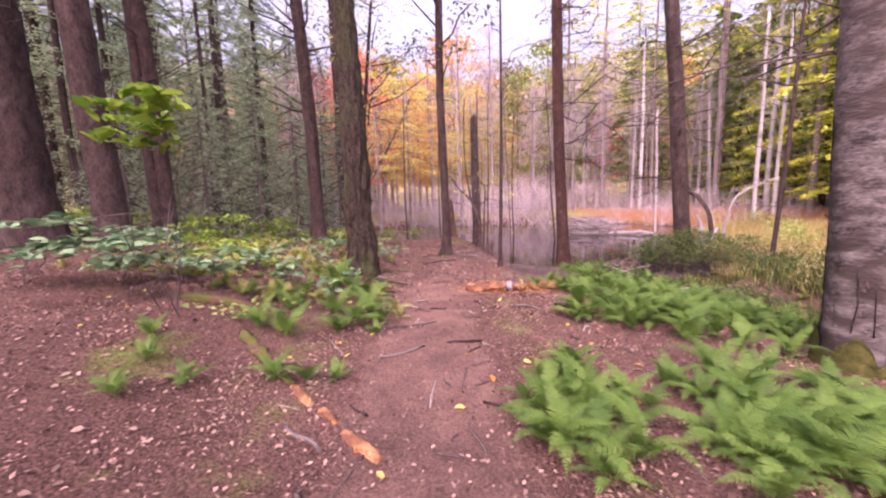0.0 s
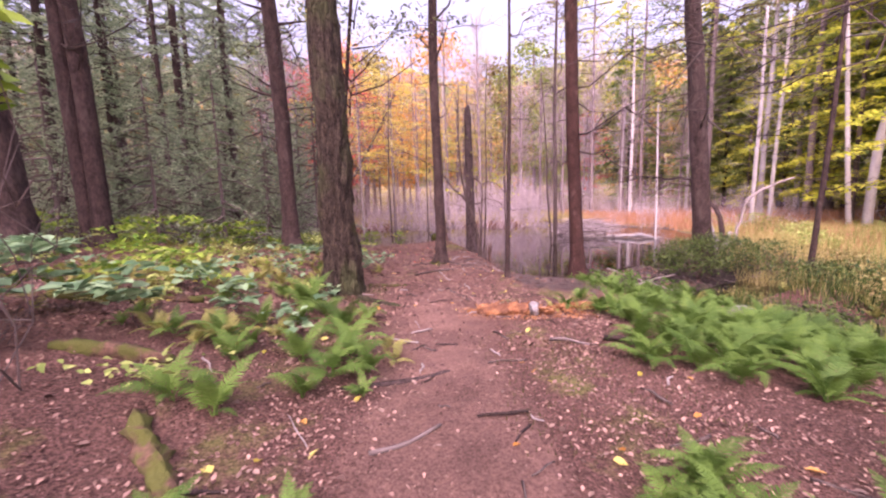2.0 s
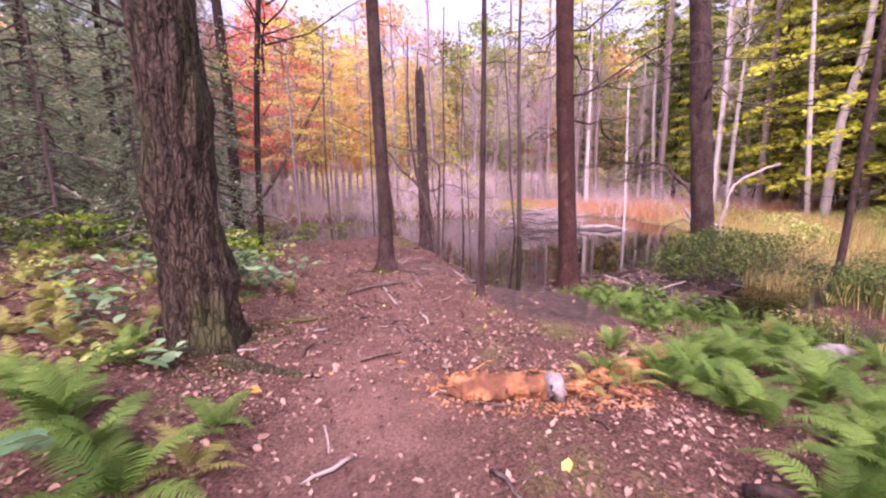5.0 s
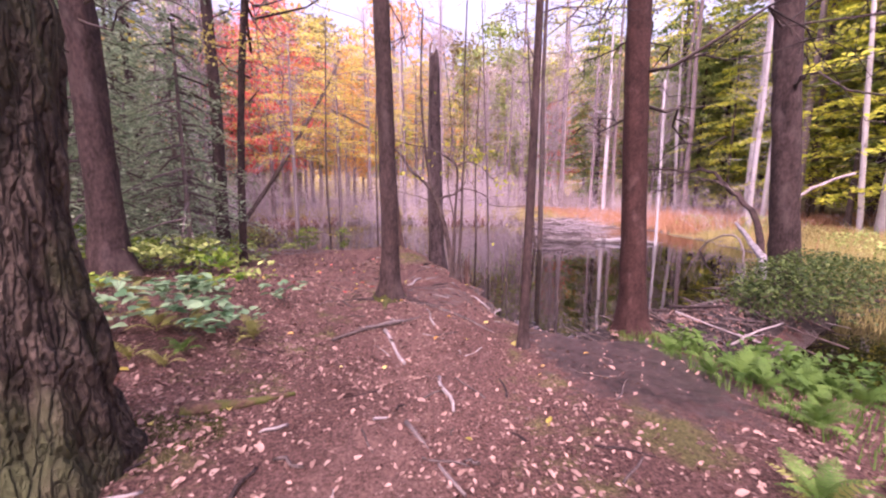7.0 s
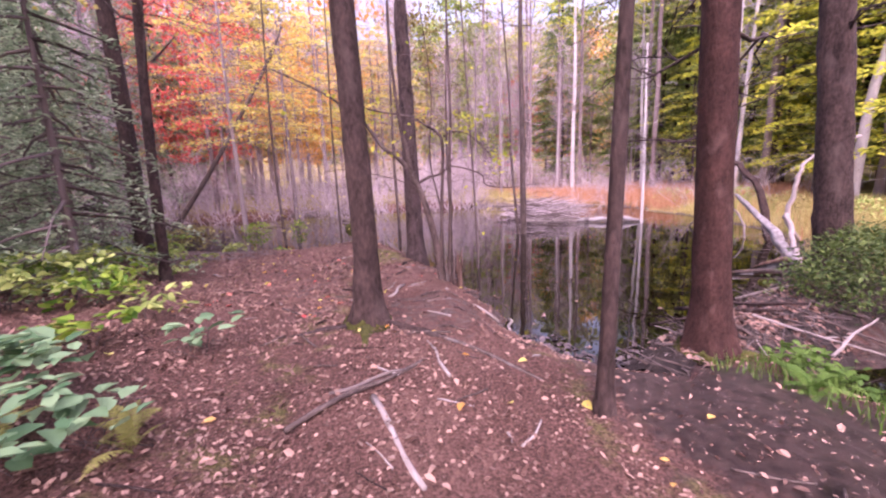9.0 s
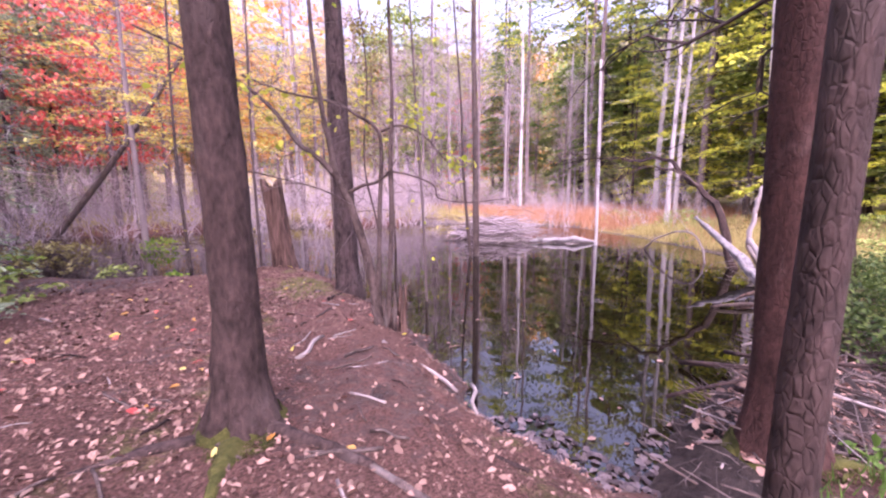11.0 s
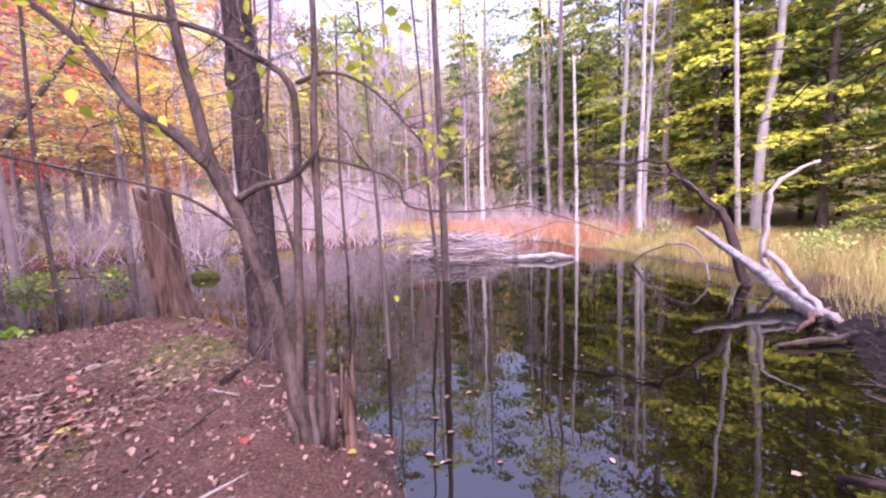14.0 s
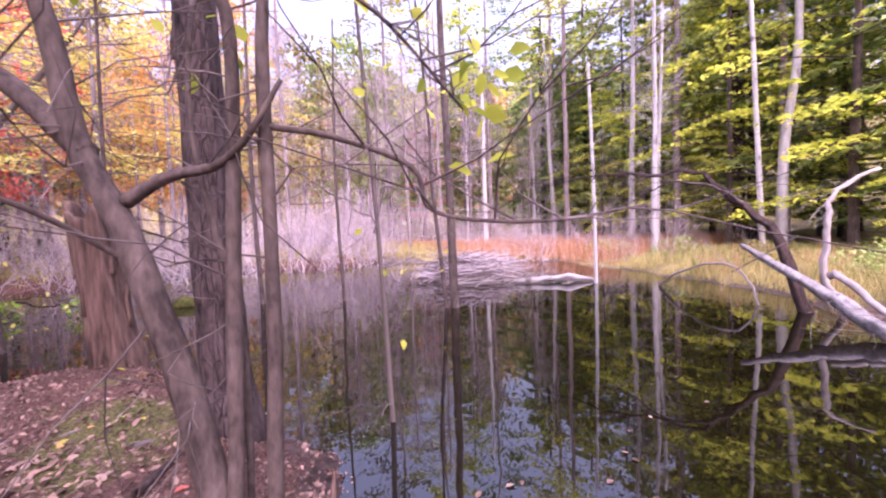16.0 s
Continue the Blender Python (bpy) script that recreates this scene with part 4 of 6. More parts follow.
fallen_limb("trunk", [(9.27, 14.01, 0.65), (9.04, 13.45, 0.36), (8.63, 12.72, -0.01), (8.20, 12.14, -0.27), (7.85, 11.73, -0.39), (7.67, 11.44, -0.56)], 0.035, 0.135, WHITEBARK, "white barked trunk", 5, 65)
fallen_limb("limb", [(9.31, 13.08, -0.7), (9.28, 13.20, -0.12), (9.29, 13.51, 0.76), (9.17, 13.92, 1.31), (9.04, 14.23, 1.72), (8.86, 14.65, 2.05), (8.72, 15.32, 2.02), (8.45, 16.15, 2.18), (8.05, 17.02, 2.08)], 0.085, 0.012, PINE, "dark arching limb", 46, 61)
fallen_limb("limb", [(9.15, 13.92, 1.37), (8.93, 14.23, 1.67), (8.57, 14.82, 1.84), (8.13, 15.43, 1.49)], 0.03, 0.008, GREYBARK, "", 18, 66)
fallen_limb("limb", [(9.7, 12.75, -0.5), (9.50, 12.97, 0.09), (9.70, 13.01, 0.79), (9.80, 13.03, 1.14), (10.43, 13.05, 1.61), (11.05, 12.74, 1.88)], 0.05, 0.03, DEADWOOD, "", 4, 62)
fallen_limb("limb", [(9.23, 12.85, 0.22), (8.99, 12.63, 0.21), (8.24, 12.00, -0.16), (7.48, 11.37, -0.38)], 0.045, 0.04, DEADWOOD, "", 4, 63)
fallen_limb("limb", [(10.32, 16.28, W - 0.1), (10.01, 15.54, -0.04), (9.82, 14.69, 0.24), (9.65, 14.14, 0.09), (9.42, 13.75, W - 0.1)], 0.026, 0.018, DEADWOOD, "", 5, 64)
solo("driftwood_log", Geo().add(*tube(bent((6.0, 11.5, W + 0.03), (7.5, 10.95, W + 0.06), 9, 0.01), [0.008, 0.02, 0.03, 0.028, 0.035, 0.03, 0.038, 0.03, 0.02], 10, 0.4)), GREYBARK, (0, 0, 0), "grey driftwood log floating against the dam", "log")
solo("driftwood_log", Geo().add(*tube(bent((6.6, 11.5, W + 0.06), (8.9, 11.8, W + 0.08), 9, 0.02), [0.01, 0.025, 0.03, 0.04, 0.035, 0.045, 0.04, 0.035, 0.015], 10, 0.4)), STUMPWOOD, (0, 0, 0), "dark waterlogged log at the pond edge", "log")
solo("driftwood_log", Geo().add(*tube(bent((8.1, 18.8, W + 0.05), (9.95, 17.65, W + 0.02), 9, 0.012, 0.03), [0.02, 0.045, 0.07, 0.06, 0.085, 0.07, 0.08, 0.045, 0.015], 10, 0.45)), PALEBARK, (0, 0, 0), "bleached log floating in the middle of the pond", "log")
solo("mossy_log", Geo().add(*tube(bent((0.1, 21.6, W + 0.04), (0.7, 21.4, W + 0.04), 7, 0.02), [0.10, 0.16, 0.18, 0.18, 0.17, 0.14, 0.08], 12, 0.15)), MOSS, (0, 0, 0), "moss-covered log end rising from the water", "log")


def ridge(line, half, h, z0, seed, n=60, m=15):
    """A lumpy bank along a line."""
    g = np.random.default_rng(seed)
    p = smooth_line([(x, y, 0) for x, y in line], n)
    d = np.gradient(p, axis=0)
    nrm = np.stack([-d[:, 1], d[:, 0]], -1)
    nrm /= np.linalg.norm(nrm, axis=1)[:, None]
    s = np.linspace(-1, 1, m)
    v = np.zeros((n, m, 3))
    v[..., :2] = p[:, None, :2] + nrm[:, None, :] * (s * half)[None, :, None]
    v[..., 2] = z0 + h * (1 - s ** 2)[None, :] ** 0.8 + g.normal(size=(n, m)) * 0.03
    i, j = np.meshgrid(np.arange(n - 1), np.arange(m - 1), indexing="ij")
    f = np.stack([i * m + j, i * m + j + 1, (i + 1) * m + j + 1, (i + 1) * m + j], -1).reshape(-1, 4)
    return v.reshape(-1, 3), f


dam = thing("beaver_dam", (4.3, 9.6, -0.5), "beaver dam of dark mud, leaves and bleached sticks across the outlet", "dam")
DAM = [(2.3, 8.85), (2.9, 9.18), (3.55, 9.38), (4.45, 9.62), (5.55, 10.03), (6.6, 10.45), (7.6, 10.95), (8.6, 11.6)]
dv, df = ridge(DAM, 0.66, 0.42, -0.62, 71)
part("mud_core", Geo().add(dv - np.array([4.3, 9.6, -0.5]), df), MUDPILE, dam)
g = np.random.default_rng(72)
dl = smooth_line([(x, y, 0) for x, y in DAM], 60)
for k in range(330):
    i = int(g.integers(0, 56))
    c = dl[i] + np.array([g.normal() * 0.18, g.normal() * 0.30 - 0.12, 0])
    off = abs(c[1] - dl[i][1])
    c[2] = -0.22 - 0.25 * (off / 0.6) ** 2 + g.uniform(-0.02, 0.07)
    a = g.normal() * 0.7 + (1.9 if k % 3 else 0.3)
    L = g.uniform(0.15, 0.65)
    dd = np.array([math.cos(a), math.sin(a), g.normal() * 0.12 + (0.22 if k % 3 else 0)]) * L * 0.5
    stick(c - dd, c + dd, g.uniform(0.003, 0.010), DEADWOOD if k % 6 == 0 else TWIG if k % 3 == 1 else DARKTWIG if k % 2 else GREYBARK, dam, k=k)
for p0, p1, r in (((3.85, 10.4, -0.40), (4.05, 9.35, -0.06), 0.03), ((4.25, 10.25, -0.28), (4.2, 9.25, -0.02), 0.026), ((3.0, 9.45, 0.02), (3.95, 8.95, -0.42), 0.022), ((3.15, 9.5, 0.05), (3.6, 9.0, -0.3), 0.018),
                  ((4.0, 8.9, -0.34), (4.95, 9.1, -0.2), 0.016), ((4.3, 9.5, -0.1), (5.2, 8.7, -0.56), 0.014), ((3.6, 9.3, -0.05), (4.8, 8.9, -0.5), 0.014), ((5.4, 10.0, -0.15), (6.2, 9.4, -0.5), 0.016),
                  ((4.9, 9.6, -0.2), (5.9, 9.0, -0.56), 0.018), ((6.2, 9.8, -0.1), (7.0, 9.6, 0.0), 0.014), ((3.0, 9.9, -0.3), (3.7, 9.6, -0.1), 0.018), ((4.8, 10.4, -0.36), (5.3, 10.0, -0.12), 0.016)):
    stick(p0, p1, r * 0.85, (DEADWOOD, GREYBARK, PINE, GREYBARK)[int(abs(p0[0]) * 10) % 4], dam, k=int(r * 1000))
lp = np.column_stack([g.uniform(2.6, 6.4, 2600), g.uniform(-0.6, 0.4, 2600), np.zeros(2600)])
lp[:, 1] += np.interp(lp[:, 0], [p[0] for p in DAM], [p[1] for p in DAM])
lp[:, 2] = -0.24 - 0.3 * (np.abs(lp[:, 1] - np.interp(lp[:, 0], [p[0] for p in DAM], [p[1] for p in DAM])) / 0.6) ** 2 + 0.05
part("foliage", Geo().add(*leaves(lp[:420] + np.array([-0.1, 0.05, 0.012]) - np.array([4.3, 9.6, -0.5]), 0.055, 0.4, 0.7, g)), PALELEAF, dam, "pale drowned leaves")
part("foliage", Geo().add(*leaves(lp - np.array([4.3, 9.6, -0.5]), 0.07, 0.4, 0.7, g)), LITTER, dam)

ds = np.column_stack([g.uniform(2.6, 6.8, 800), g.uniform(-0.55, 0.45, 800), np.zeros(800)])
mid_y = np.interp(ds[:, 0], [q[0] for q in DAM], [q[1] for q in DAM])
ds[:, 2] = -0.25 - 0.3 * (np.abs(ds[:, 1]) / 0.6) ** 2 + g.uniform(0, 0.06, 800)
ds[:, 1] += mid_y
part("twigwork", twigs(ds - np.array([4.3, 9.6, -0.5]), g.normal(size=(800, 3)) * np.array([1, 1, 0.22]), g.uniform(0.15, 0.5, 800), 0.005, g, 1), TWIG, dam)

lodge = thing("beaver_lodge", (7.6, 20.9, W), "low beaver lodge heaped from bleached pinkish sticks in the pond", "beaver lodge")
g = np.random.default_rng(73)
part("mound", Geo().add(*ridge([(-1.0, 0.55), (-0.3, 0.2), (0.6, -0.25), (1.2, -0.6)], 0.6, 0.55, -0.2, 74, 30, 11)), LODGEMUD, lodge)
for k in range(240):
    a = g.uniform(0, 6.28)
    rr = math.sqrt(g.uniform(0, 1))
    c = np.array([7.9 + 1.4 * rr * math.cos(a) * 0.9 + 0.5 * math.sin(a), 20.8 - 0.8 * rr * math.cos(a) + 0.9 * rr * math.sin(a), W + 0.06 + 0.6 * (1 - rr ** 2) + g.uniform(0, 0.12)])
    b = g.uniform(-0.6, 0.5)
    dd = np.array([math.cos(b - 0.4), math.sin(b - 0.4), g.normal() * 0.22]) * g.uniform(0.35, 1.0)
    stick(c - dd, c + dd, g.uniform(0.006, 0.015), (TWIG, PALETWIG, DEADWOOD)[k % 3], lodge, k=k)
for k in range(36):
    c = np.array([g.uniform(6.8, 10.2), 0, W + 0.03])
    c[1] = 19.9 - 0.55 * (c[0] - 7.5) + g.normal() * 0.4
    b = g.uniform(-0.9, 0.4)
    dd = np.array([math.cos(b), math.sin(b), g.uniform(0.0, 0.35)]) * g.uniform(0.3, 0.9)
    stick(c - dd, c + dd, g.uniform(0.006, 0.012), DEADWOOD, lodge, k=k)

# logs and sticks on the forest floor
def lying(name, p0, p1, r, mat, label, wob=0.02, rough=0.2, n=14, sides=14, ends=(0.8, 0.7), up=0.5, seed=0):
    """A log resting on the ground."""
    g = np.random.default_rng(seed)
    x, y = np.linspace(p0[0], p1[0], n), np.linspace(p0[1], p1[1], n)
    z = land(x, y) + r * (up - 0.35)
    z = np.convolve(np.pad(z, 2, mode="edge"), np.ones(5) / 5, "valid")
    o = np.array([p0[0], p0[1], float(z[0])])
    line = np.column_stack([x, y, z]) - o + g.normal(size=(n, 3)) * wob * r * 4 * np.array([1, 1, 0.2])
    rad = r * np.interp(np.linspace(0, 1, n), [0, 0.06, 0.5, 0.94, 1], [ends[0] * 0.8, ends[0], 1, ends[1], ends[1] * 0.8])
    return solo(name, Geo().add(*tube(line, rad, sides, rough, seed=seed)), mat, tuple(o), label, "log")


lying("mossy_log", (-1.85, 3.40), (-1.14, 2.68), 0.06, MOSSYWOOD, "short mossy log sunk in the forest floor", seed=81, rough=0.45, up=0.25, n=22, sides=18)
lying("rotten_log", (-1.13, 2.67), (-0.92, 2.46), 0.045, ORANGEWOOD, "crumbling orange piece of a rotten log", seed=82, rough=0.45, up=0.05)
lying("rotten_log", (-0.84, 2.4), (-0.70, 2.25), 0.042, ORANGEWOOD, "crumbling orange piece of a rotten log", seed=83, rough=0.45, up=0.05)
lying("rotten_log", (-0.63, 2.17), (-0.38, 1.93), 0.046, ORANGEWOOD, "crumbling orange end of a rotten log beside the trail", seed=84, rough=0.4, up=0.2)
lying("mossy_log", (-2.75, 3.95), (-2.0, 3.98), 0.07, MOSSYWOOD, "blackened log with moss on top", seed=85)
lying("mossy_log", (-4.6, 5.05), (-2.5, 5.25), 0.06, MOSSYWOOD, "long mossy log half buried in undergrowth", seed=86)
lying("rotten_log", (0.36, 5.99), (0.97, 5.76), 0.085, ORANGEWOOD, "rotten orange log crumbling beside the trail", up=0.85, rough=0.4, seed=87, n=30, sides=22)
for k in range(44):
    a = rng.uniform(0, 1)
    x, y = 0.25 + 1.15 * a + rng.normal() * 0.09, 6.03 - 0.3 * a + rng.normal() * 0.10
    b = rng.normal() * 0.5 - 0.3
    L = rng.uniform(0.08, 0.26)
    stick(on_ground(x, y, rng.uniform(0.01, 0.10)), on_ground(x + L * math.cos(b), y + L * math.sin(b), rng.uniform(0.01, 0.09)), rng.uniform(0.005, 0.015), ORANGEWOOD, k=k, label="crumbling splinter of rotten orange wood", name="wood_splinter")
lying("bark_sleeve", (0.95, 5.77), (1.04, 5.738), 0.10, WHITEBARK, "ring of white birch bark round a rotten log", rough=0.08, n=6, sides=18, ends=(1, 1), up=0.85, seed=88)
lying("rotten_log", (1.06, 5.74), (1.30, 5.80), 0.06, ORANGEWOOD, "mossy orange heap of crumbled wood", up=0.7, rough=0.35, seed=89)
lying("broken_log", (1.32, 5.86), (2.1, 6.15), 0.06, ORANGEWOOD, "brown broken log reaching into the ferns", up=0.9, seed=90)
lying("mossy_log", (-1.18, 7.45), (-0.6, 7.7), 0.036, MOSSYWOOD, "mossy root running out from a maple's foot", seed=91, ends=(1.3, 0.4))
lying("root", (0.16, 10.25), (0.68, 9.65), 0.04, PINE, "exposed pine root across the bare bank", seed=92, ends=(1.4, 0.8), up=0.2)
lying("root", (0.66, 9.67), (1.10, 8.80), 0.02, GREYBARK, "thin grey root across the bare bank", seed=93, ends=(1.0, 0.5), up=0.3)
lying("root", (0.03, 10.25), (-0.65, 10.15), 0.04, PINE, "exposed pine root across the bare bank", seed=94, ends=(1.4, 0.4), up=0.1)
lying("root", (0.08, 10.2), (0.0, 9.6), 0.045, MOSS, "mossy root at a pine's foot", seed=95, ends=(1.5, 0.4), up=0.2)
lying("root", (2.72, 9.05), (2.1, 8.6), 0.035, REDPINE, "thick root reaching from a red pine into the mud", seed=96, ends=(1.5, 0.4), up=0.2)
lying("root", (2.98, 8.95), (3.35, 8.7), 0.03, MOSS, "mossy root of a red pine", seed=97, ends=(1.5, 0.4), up=0.2)
lying("root", (-0.9, 4.0), (-0.1, 4.3), 0.03, PINE, "worn root crossing the trail", seed=98, up=0.1)
lying("root", (-1.2, 6.6), (-0.5, 6.35), 0.05, MAPLEBARK, "maple root running towards the trail", seed=99, ends=(1.6, 0.4), up=0.15)
for (a, b), (c, d), r, m in (((-0.48, 8.71), (0.44, 9.24), 0.018, GREYBARK), ((-0.01, 8.85), (0.17, 8.1), 0.02, DEADWOOD), ((-0.25, 9.0), (0.25, 9.12), 0.016, TWIG), ((0.5, 8.95), (0.52, 9.6), 0.012, DEADWOOD), ((1.15, 11.34), (1.62, 10.75), 0.022, DEADWOOD),
                             ((1.85, 10.9), (1.55, 10.3), 0.018, DEADWOOD), ((0.41, 11.26), (0.65, 11.6), 0.022, DEADWOOD), ((0.85, 12.9), (1.1, 13.5), 0.025, PINE), ((0.75, 13.5), (1.2, 13.75), 0.02, TWIG), ((0.4, 7.9), (0.42, 7.4), 0.016, DEADWOOD),
                             ((0.1, 7.3), (0.35, 6.7), 0.014, TWIG), ((0.9, 4.9), (1.3, 4.75), 0.018, TWIG), ((1.45, 4.9), (1.85, 4.5), 0.03, PINE), ((-0.6, 3.3), (-0.2, 3.5), 0.015, TWIG), ((-1.0, 2.2), (-0.7, 1.95), 0.016, TWIG), ((2.3, 2.55), (3.2, 2.4), 0.014, DEADWOOD)):
    stick(on_ground(a, b, r * 0.7), on_ground(c, d, r * 0.7), r, m, k=int(r * 997))
g = np.random.default_rng(101)
for k in range(170):
    x, y = g.normal() * 0.9 + 0.3, g.uniform(1.2, 14.0)
    if float(shore(np.array([x]), np.array([y]))[0]) < 0.35:
        continue
    a, L, r = g.uniform(0, 6.28), g.uniform(0.07, 0.38), g.uniform(0.004, 0.012)
    stick(on_ground(x, y, r), on_ground(x + L * math.cos(a), y + L * math.sin(a), r * 1.4), r, (DEADWOOD, GREYBARK, PINE, GREYBARK)[k % 4], k=k, label="small broken twig among fallen needles")
lying("stone", (3.9, 6.35), (4.2, 6.3), 0.16, STONE, "grey stone showing among the ferns", rough=0.12, n=9, sides=14, ends=(0.7, 0.6), up=0.2, seed=111)
lying("driftwood_log", (-4.8, 17.0), (-2.5, 17.25), 0.06, GREYBARK, "grey log lying along the muddy shore", seed=112)
lying("driftwood_log", (-3.6, 16.6), (-2.9, 17.3), 0.035, DEADWOOD, "pale branch stranded on the mud", seed=113)


def moss_foot(x, y, r, h, flare, seed, lean=(0, 0)):
    """Moss that climbs the foot of a trunk with a ragged edge."""
    g = np.random.default_rng(seed)
    sides, rings = 40, 12
    a = np.linspace(0, 2 * np.pi, sides, endpoint=False)
    top = h * (0.45 + 0.35 * np.sin(a * 2 + seed) * np.sin(a * 3 + 1) + 0.3 * g.uniform(0, 1, sides))
    v = []
    for i in range(rings):
        z = -0.05 + (i / (rings - 1)) * (np.maximum(top, 0.03) + 0.05)
        rr = r * (1 + flare * np.exp(-np.clip(z, 0, None) / (1.6 * r + 0.05))) * 1.09 + 0.012 * (1 - i / (rings - 1)) + g.normal(size=sides) * 0.006
        v.append(np.stack([lean[0] * z + rr * np.cos(a), lean[1] * z + rr * np.sin(a), z], -1))
    i, j = np.meshgrid(np.arange(rings - 1), np.arange(sides), indexing="ij")
    j2 = (j + 1) % sides
    f = np.stack([i * sides + j, i * sides + j2, (i + 1) * sides + j2, (i + 1) * sides + j], -1).reshape(-1, 4)
    solo("moss", Geo().add(np.array(v).reshape(-1, 3), f), MOSS, (x, y, ground_at(x, y)), "green moss wrapped round the foot of a trunk", "moss")


moss_foot(3.80, 3.42, 0.235, 0.55, 0.2, 121, (-0.045, 0))
moss_foot(2.87, 9.10, 0.142, 0.16, 0.85, 122)
moss_foot(0.08, 10.3, 0.112, 0.12, 0.95, 124)

# ---------------------------------------------------------------- the woods round the pond
PROTO = pose(0, 0, -60)


def boughs(ns, per, lo, hi, reach, cone, lean, g):
    """Flat leafy boughs that stand out from a stem in tiers: the leaves' places and each bough's two ends."""
    pts, ends = [], []
    for i in range(ns):
        s = (i + g.uniform(0, 1)) / ns
        z = lo + (hi - lo) * s
        R = reach * ((1.03 - s) ** 0.75 if cone else math.sin(math.pi * min(0.28 + 0.7 * s, 1)) ** 0.6) * g.uniform(0.65, 1.1) + 0.2
        a = i * 2.4 + g.normal() * 0.4
        d, e = np.array([math.cos(a), math.sin(a), 0]), np.array([-math.sin(a), math.cos(a), 0])
        rise, droop = (0.05, 0.42) if cone else (0.22, 0.34)
        foot = np.array([lean[0] * z, lean[1] * z, z])
        t = g.uniform(0.04, 1, per) ** 0.6
        side = g.normal(size=per) * 0.20 * R * (1.25 - t)
        up = R * (rise * t - droop * t * t) + g.normal(size=per) * 0.035 - np.abs(side) * 0.18
        pts.append(foot + t[:, None] * R * d + side[:, None] * e + up[:, None] * np.array([0, 0, 1]))
        ends.append((foot, foot + d * R * 0.95 + np.array([0, 0, R * (rise - droop) * 0.9])))
    return np.vstack(pts), ends


def proto_tree(name, r, h, bark, label, seed, lean=(0, 0), crown=None, dead=0, dead_z=(1, 8), dead_len=(1, 2.2), limb=0):
    """One tree of the woods, to be copied."""
    g = np.random.default_rng(seed)
    t = thing(name, (0, 0, 0), label, "tree", "trees of the surrounding woods")
    part("trunk", Geo().add(*trunk_geo(h, r, lean, 0.35, 0.08, 10, seed, 0.4, rings=16)), bark, t)
    if dead or limb:
        n = dead + limb
        bz = np.concatenate([g.uniform(*dead_z, dead), g.uniform(0.45 * h, 0.95 * h, limb)])
        a = g.uniform(0, 6.28, n)
        st = np.stack([lean[0] * bz, lean[1] * bz, bz], -1)
        di = np.stack([np.cos(a), np.sin(a), np.concatenate([g.normal(size=dead) * 0.2 - 0.1, g.uniform(0.5, 1.4, limb)])], -1)
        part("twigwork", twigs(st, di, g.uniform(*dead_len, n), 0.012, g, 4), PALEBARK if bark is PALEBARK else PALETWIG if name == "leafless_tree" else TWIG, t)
    if crown:
        mat, lo, hi, reach, ns, per, size, cone = crown
        tiers = cone or name in ("beech_tree", "conifer_tree", "maple_tree", "tall_tree")
        stems = Geo()
        if tiers:
            c, ends = boughs(ns, per, lo, hi, reach, cone, lean, g)
            part("crown", Geo().add(*leaves(c, size, 0.30, 0.6 if not cone else 0.34, g)), mat, t)
            for p, q in ends:
                stems.add(*tube(bent(p, q, 4, 0.02, 0.05, g), np.linspace(0.022, 0.005, 4), 3, closed=False))
        else:
            zz = g.uniform(0, 1, ns)
            R = reach * np.sin(np.pi * np.clip(0.18 + 0.8 * zz, 0, 1)) ** 0.6
            a = g.uniform(0, 6.28, ns)
            rr = R * np.sqrt(g.uniform(0.08, 1, ns))
            bz = lo + (hi - lo) * zz
            c = np.stack([lean[0] * bz + np.cos(a) * rr, lean[1] * bz + np.sin(a) * rr, bz], -1)
            part("crown", Geo().add(*leaves(sprays(c, per, reach * 0.30, 0.12, g), size, 0.75, 0.65, g)), mat, t)
            for i in range(0, ns, 3):
                b0 = min(max(lo * 0.8, c[i, 2] - 0.3 * rr[i]), h * 0.98)
                stems.add(*tube(bent((lean[0] * b0, lean[1] * b0, b0), c[i], 4, 0.03, 0, g), np.linspace(0.03, 0.008, 4), 3, closed=False))
        part("boughwork", stems, bark, t)
    return t


def plant(protos, spots, lo=0.8, hi=1.2, seed=1, sink=0.1):
    """Copies of the first trees at the spots; the trees themselves take the first spots."""
    g = np.random.default_rng(seed)
    for i, (x, y) in enumerate(spots):
        s = g.uniform(lo, hi)
        m = Matrix.LocRotScale((x, y, ground_at(x, y) - sink), Euler((0, 0, g.uniform(0, 6.28))), (s, s, s))
        p = protos[i % len(protos)]
        if i < len(protos):
            p.matrix_basis = m
        else:
            q = copy_thing(p, pose(0, 0, 0))
            q.matrix_basis = m


def scatter(n, box, seed, gap=1.2, keep=None):
    """Spread spots in a box, dry and apart."""
    g = np.random.default_rng(seed)
    out = []
    for _ in range(n * 30):
        x, y = g.uniform(box[0], box[1]), g.uniform(box[2], box[3])
        if float(shore(np.array([x]), np.array([y]))[0]) < 0.6 or float(seg_dist(np.array([x]), np.array([y]), PATH)[0]) < 3.0:
            continue
        if keep and not keep(x, y):
            continue
        if all((x - a) ** 2 + (y - b) ** 2 > gap * gap for a, b in out):
            out.append((x, y))
        if len(out) == n:
            break
    return out


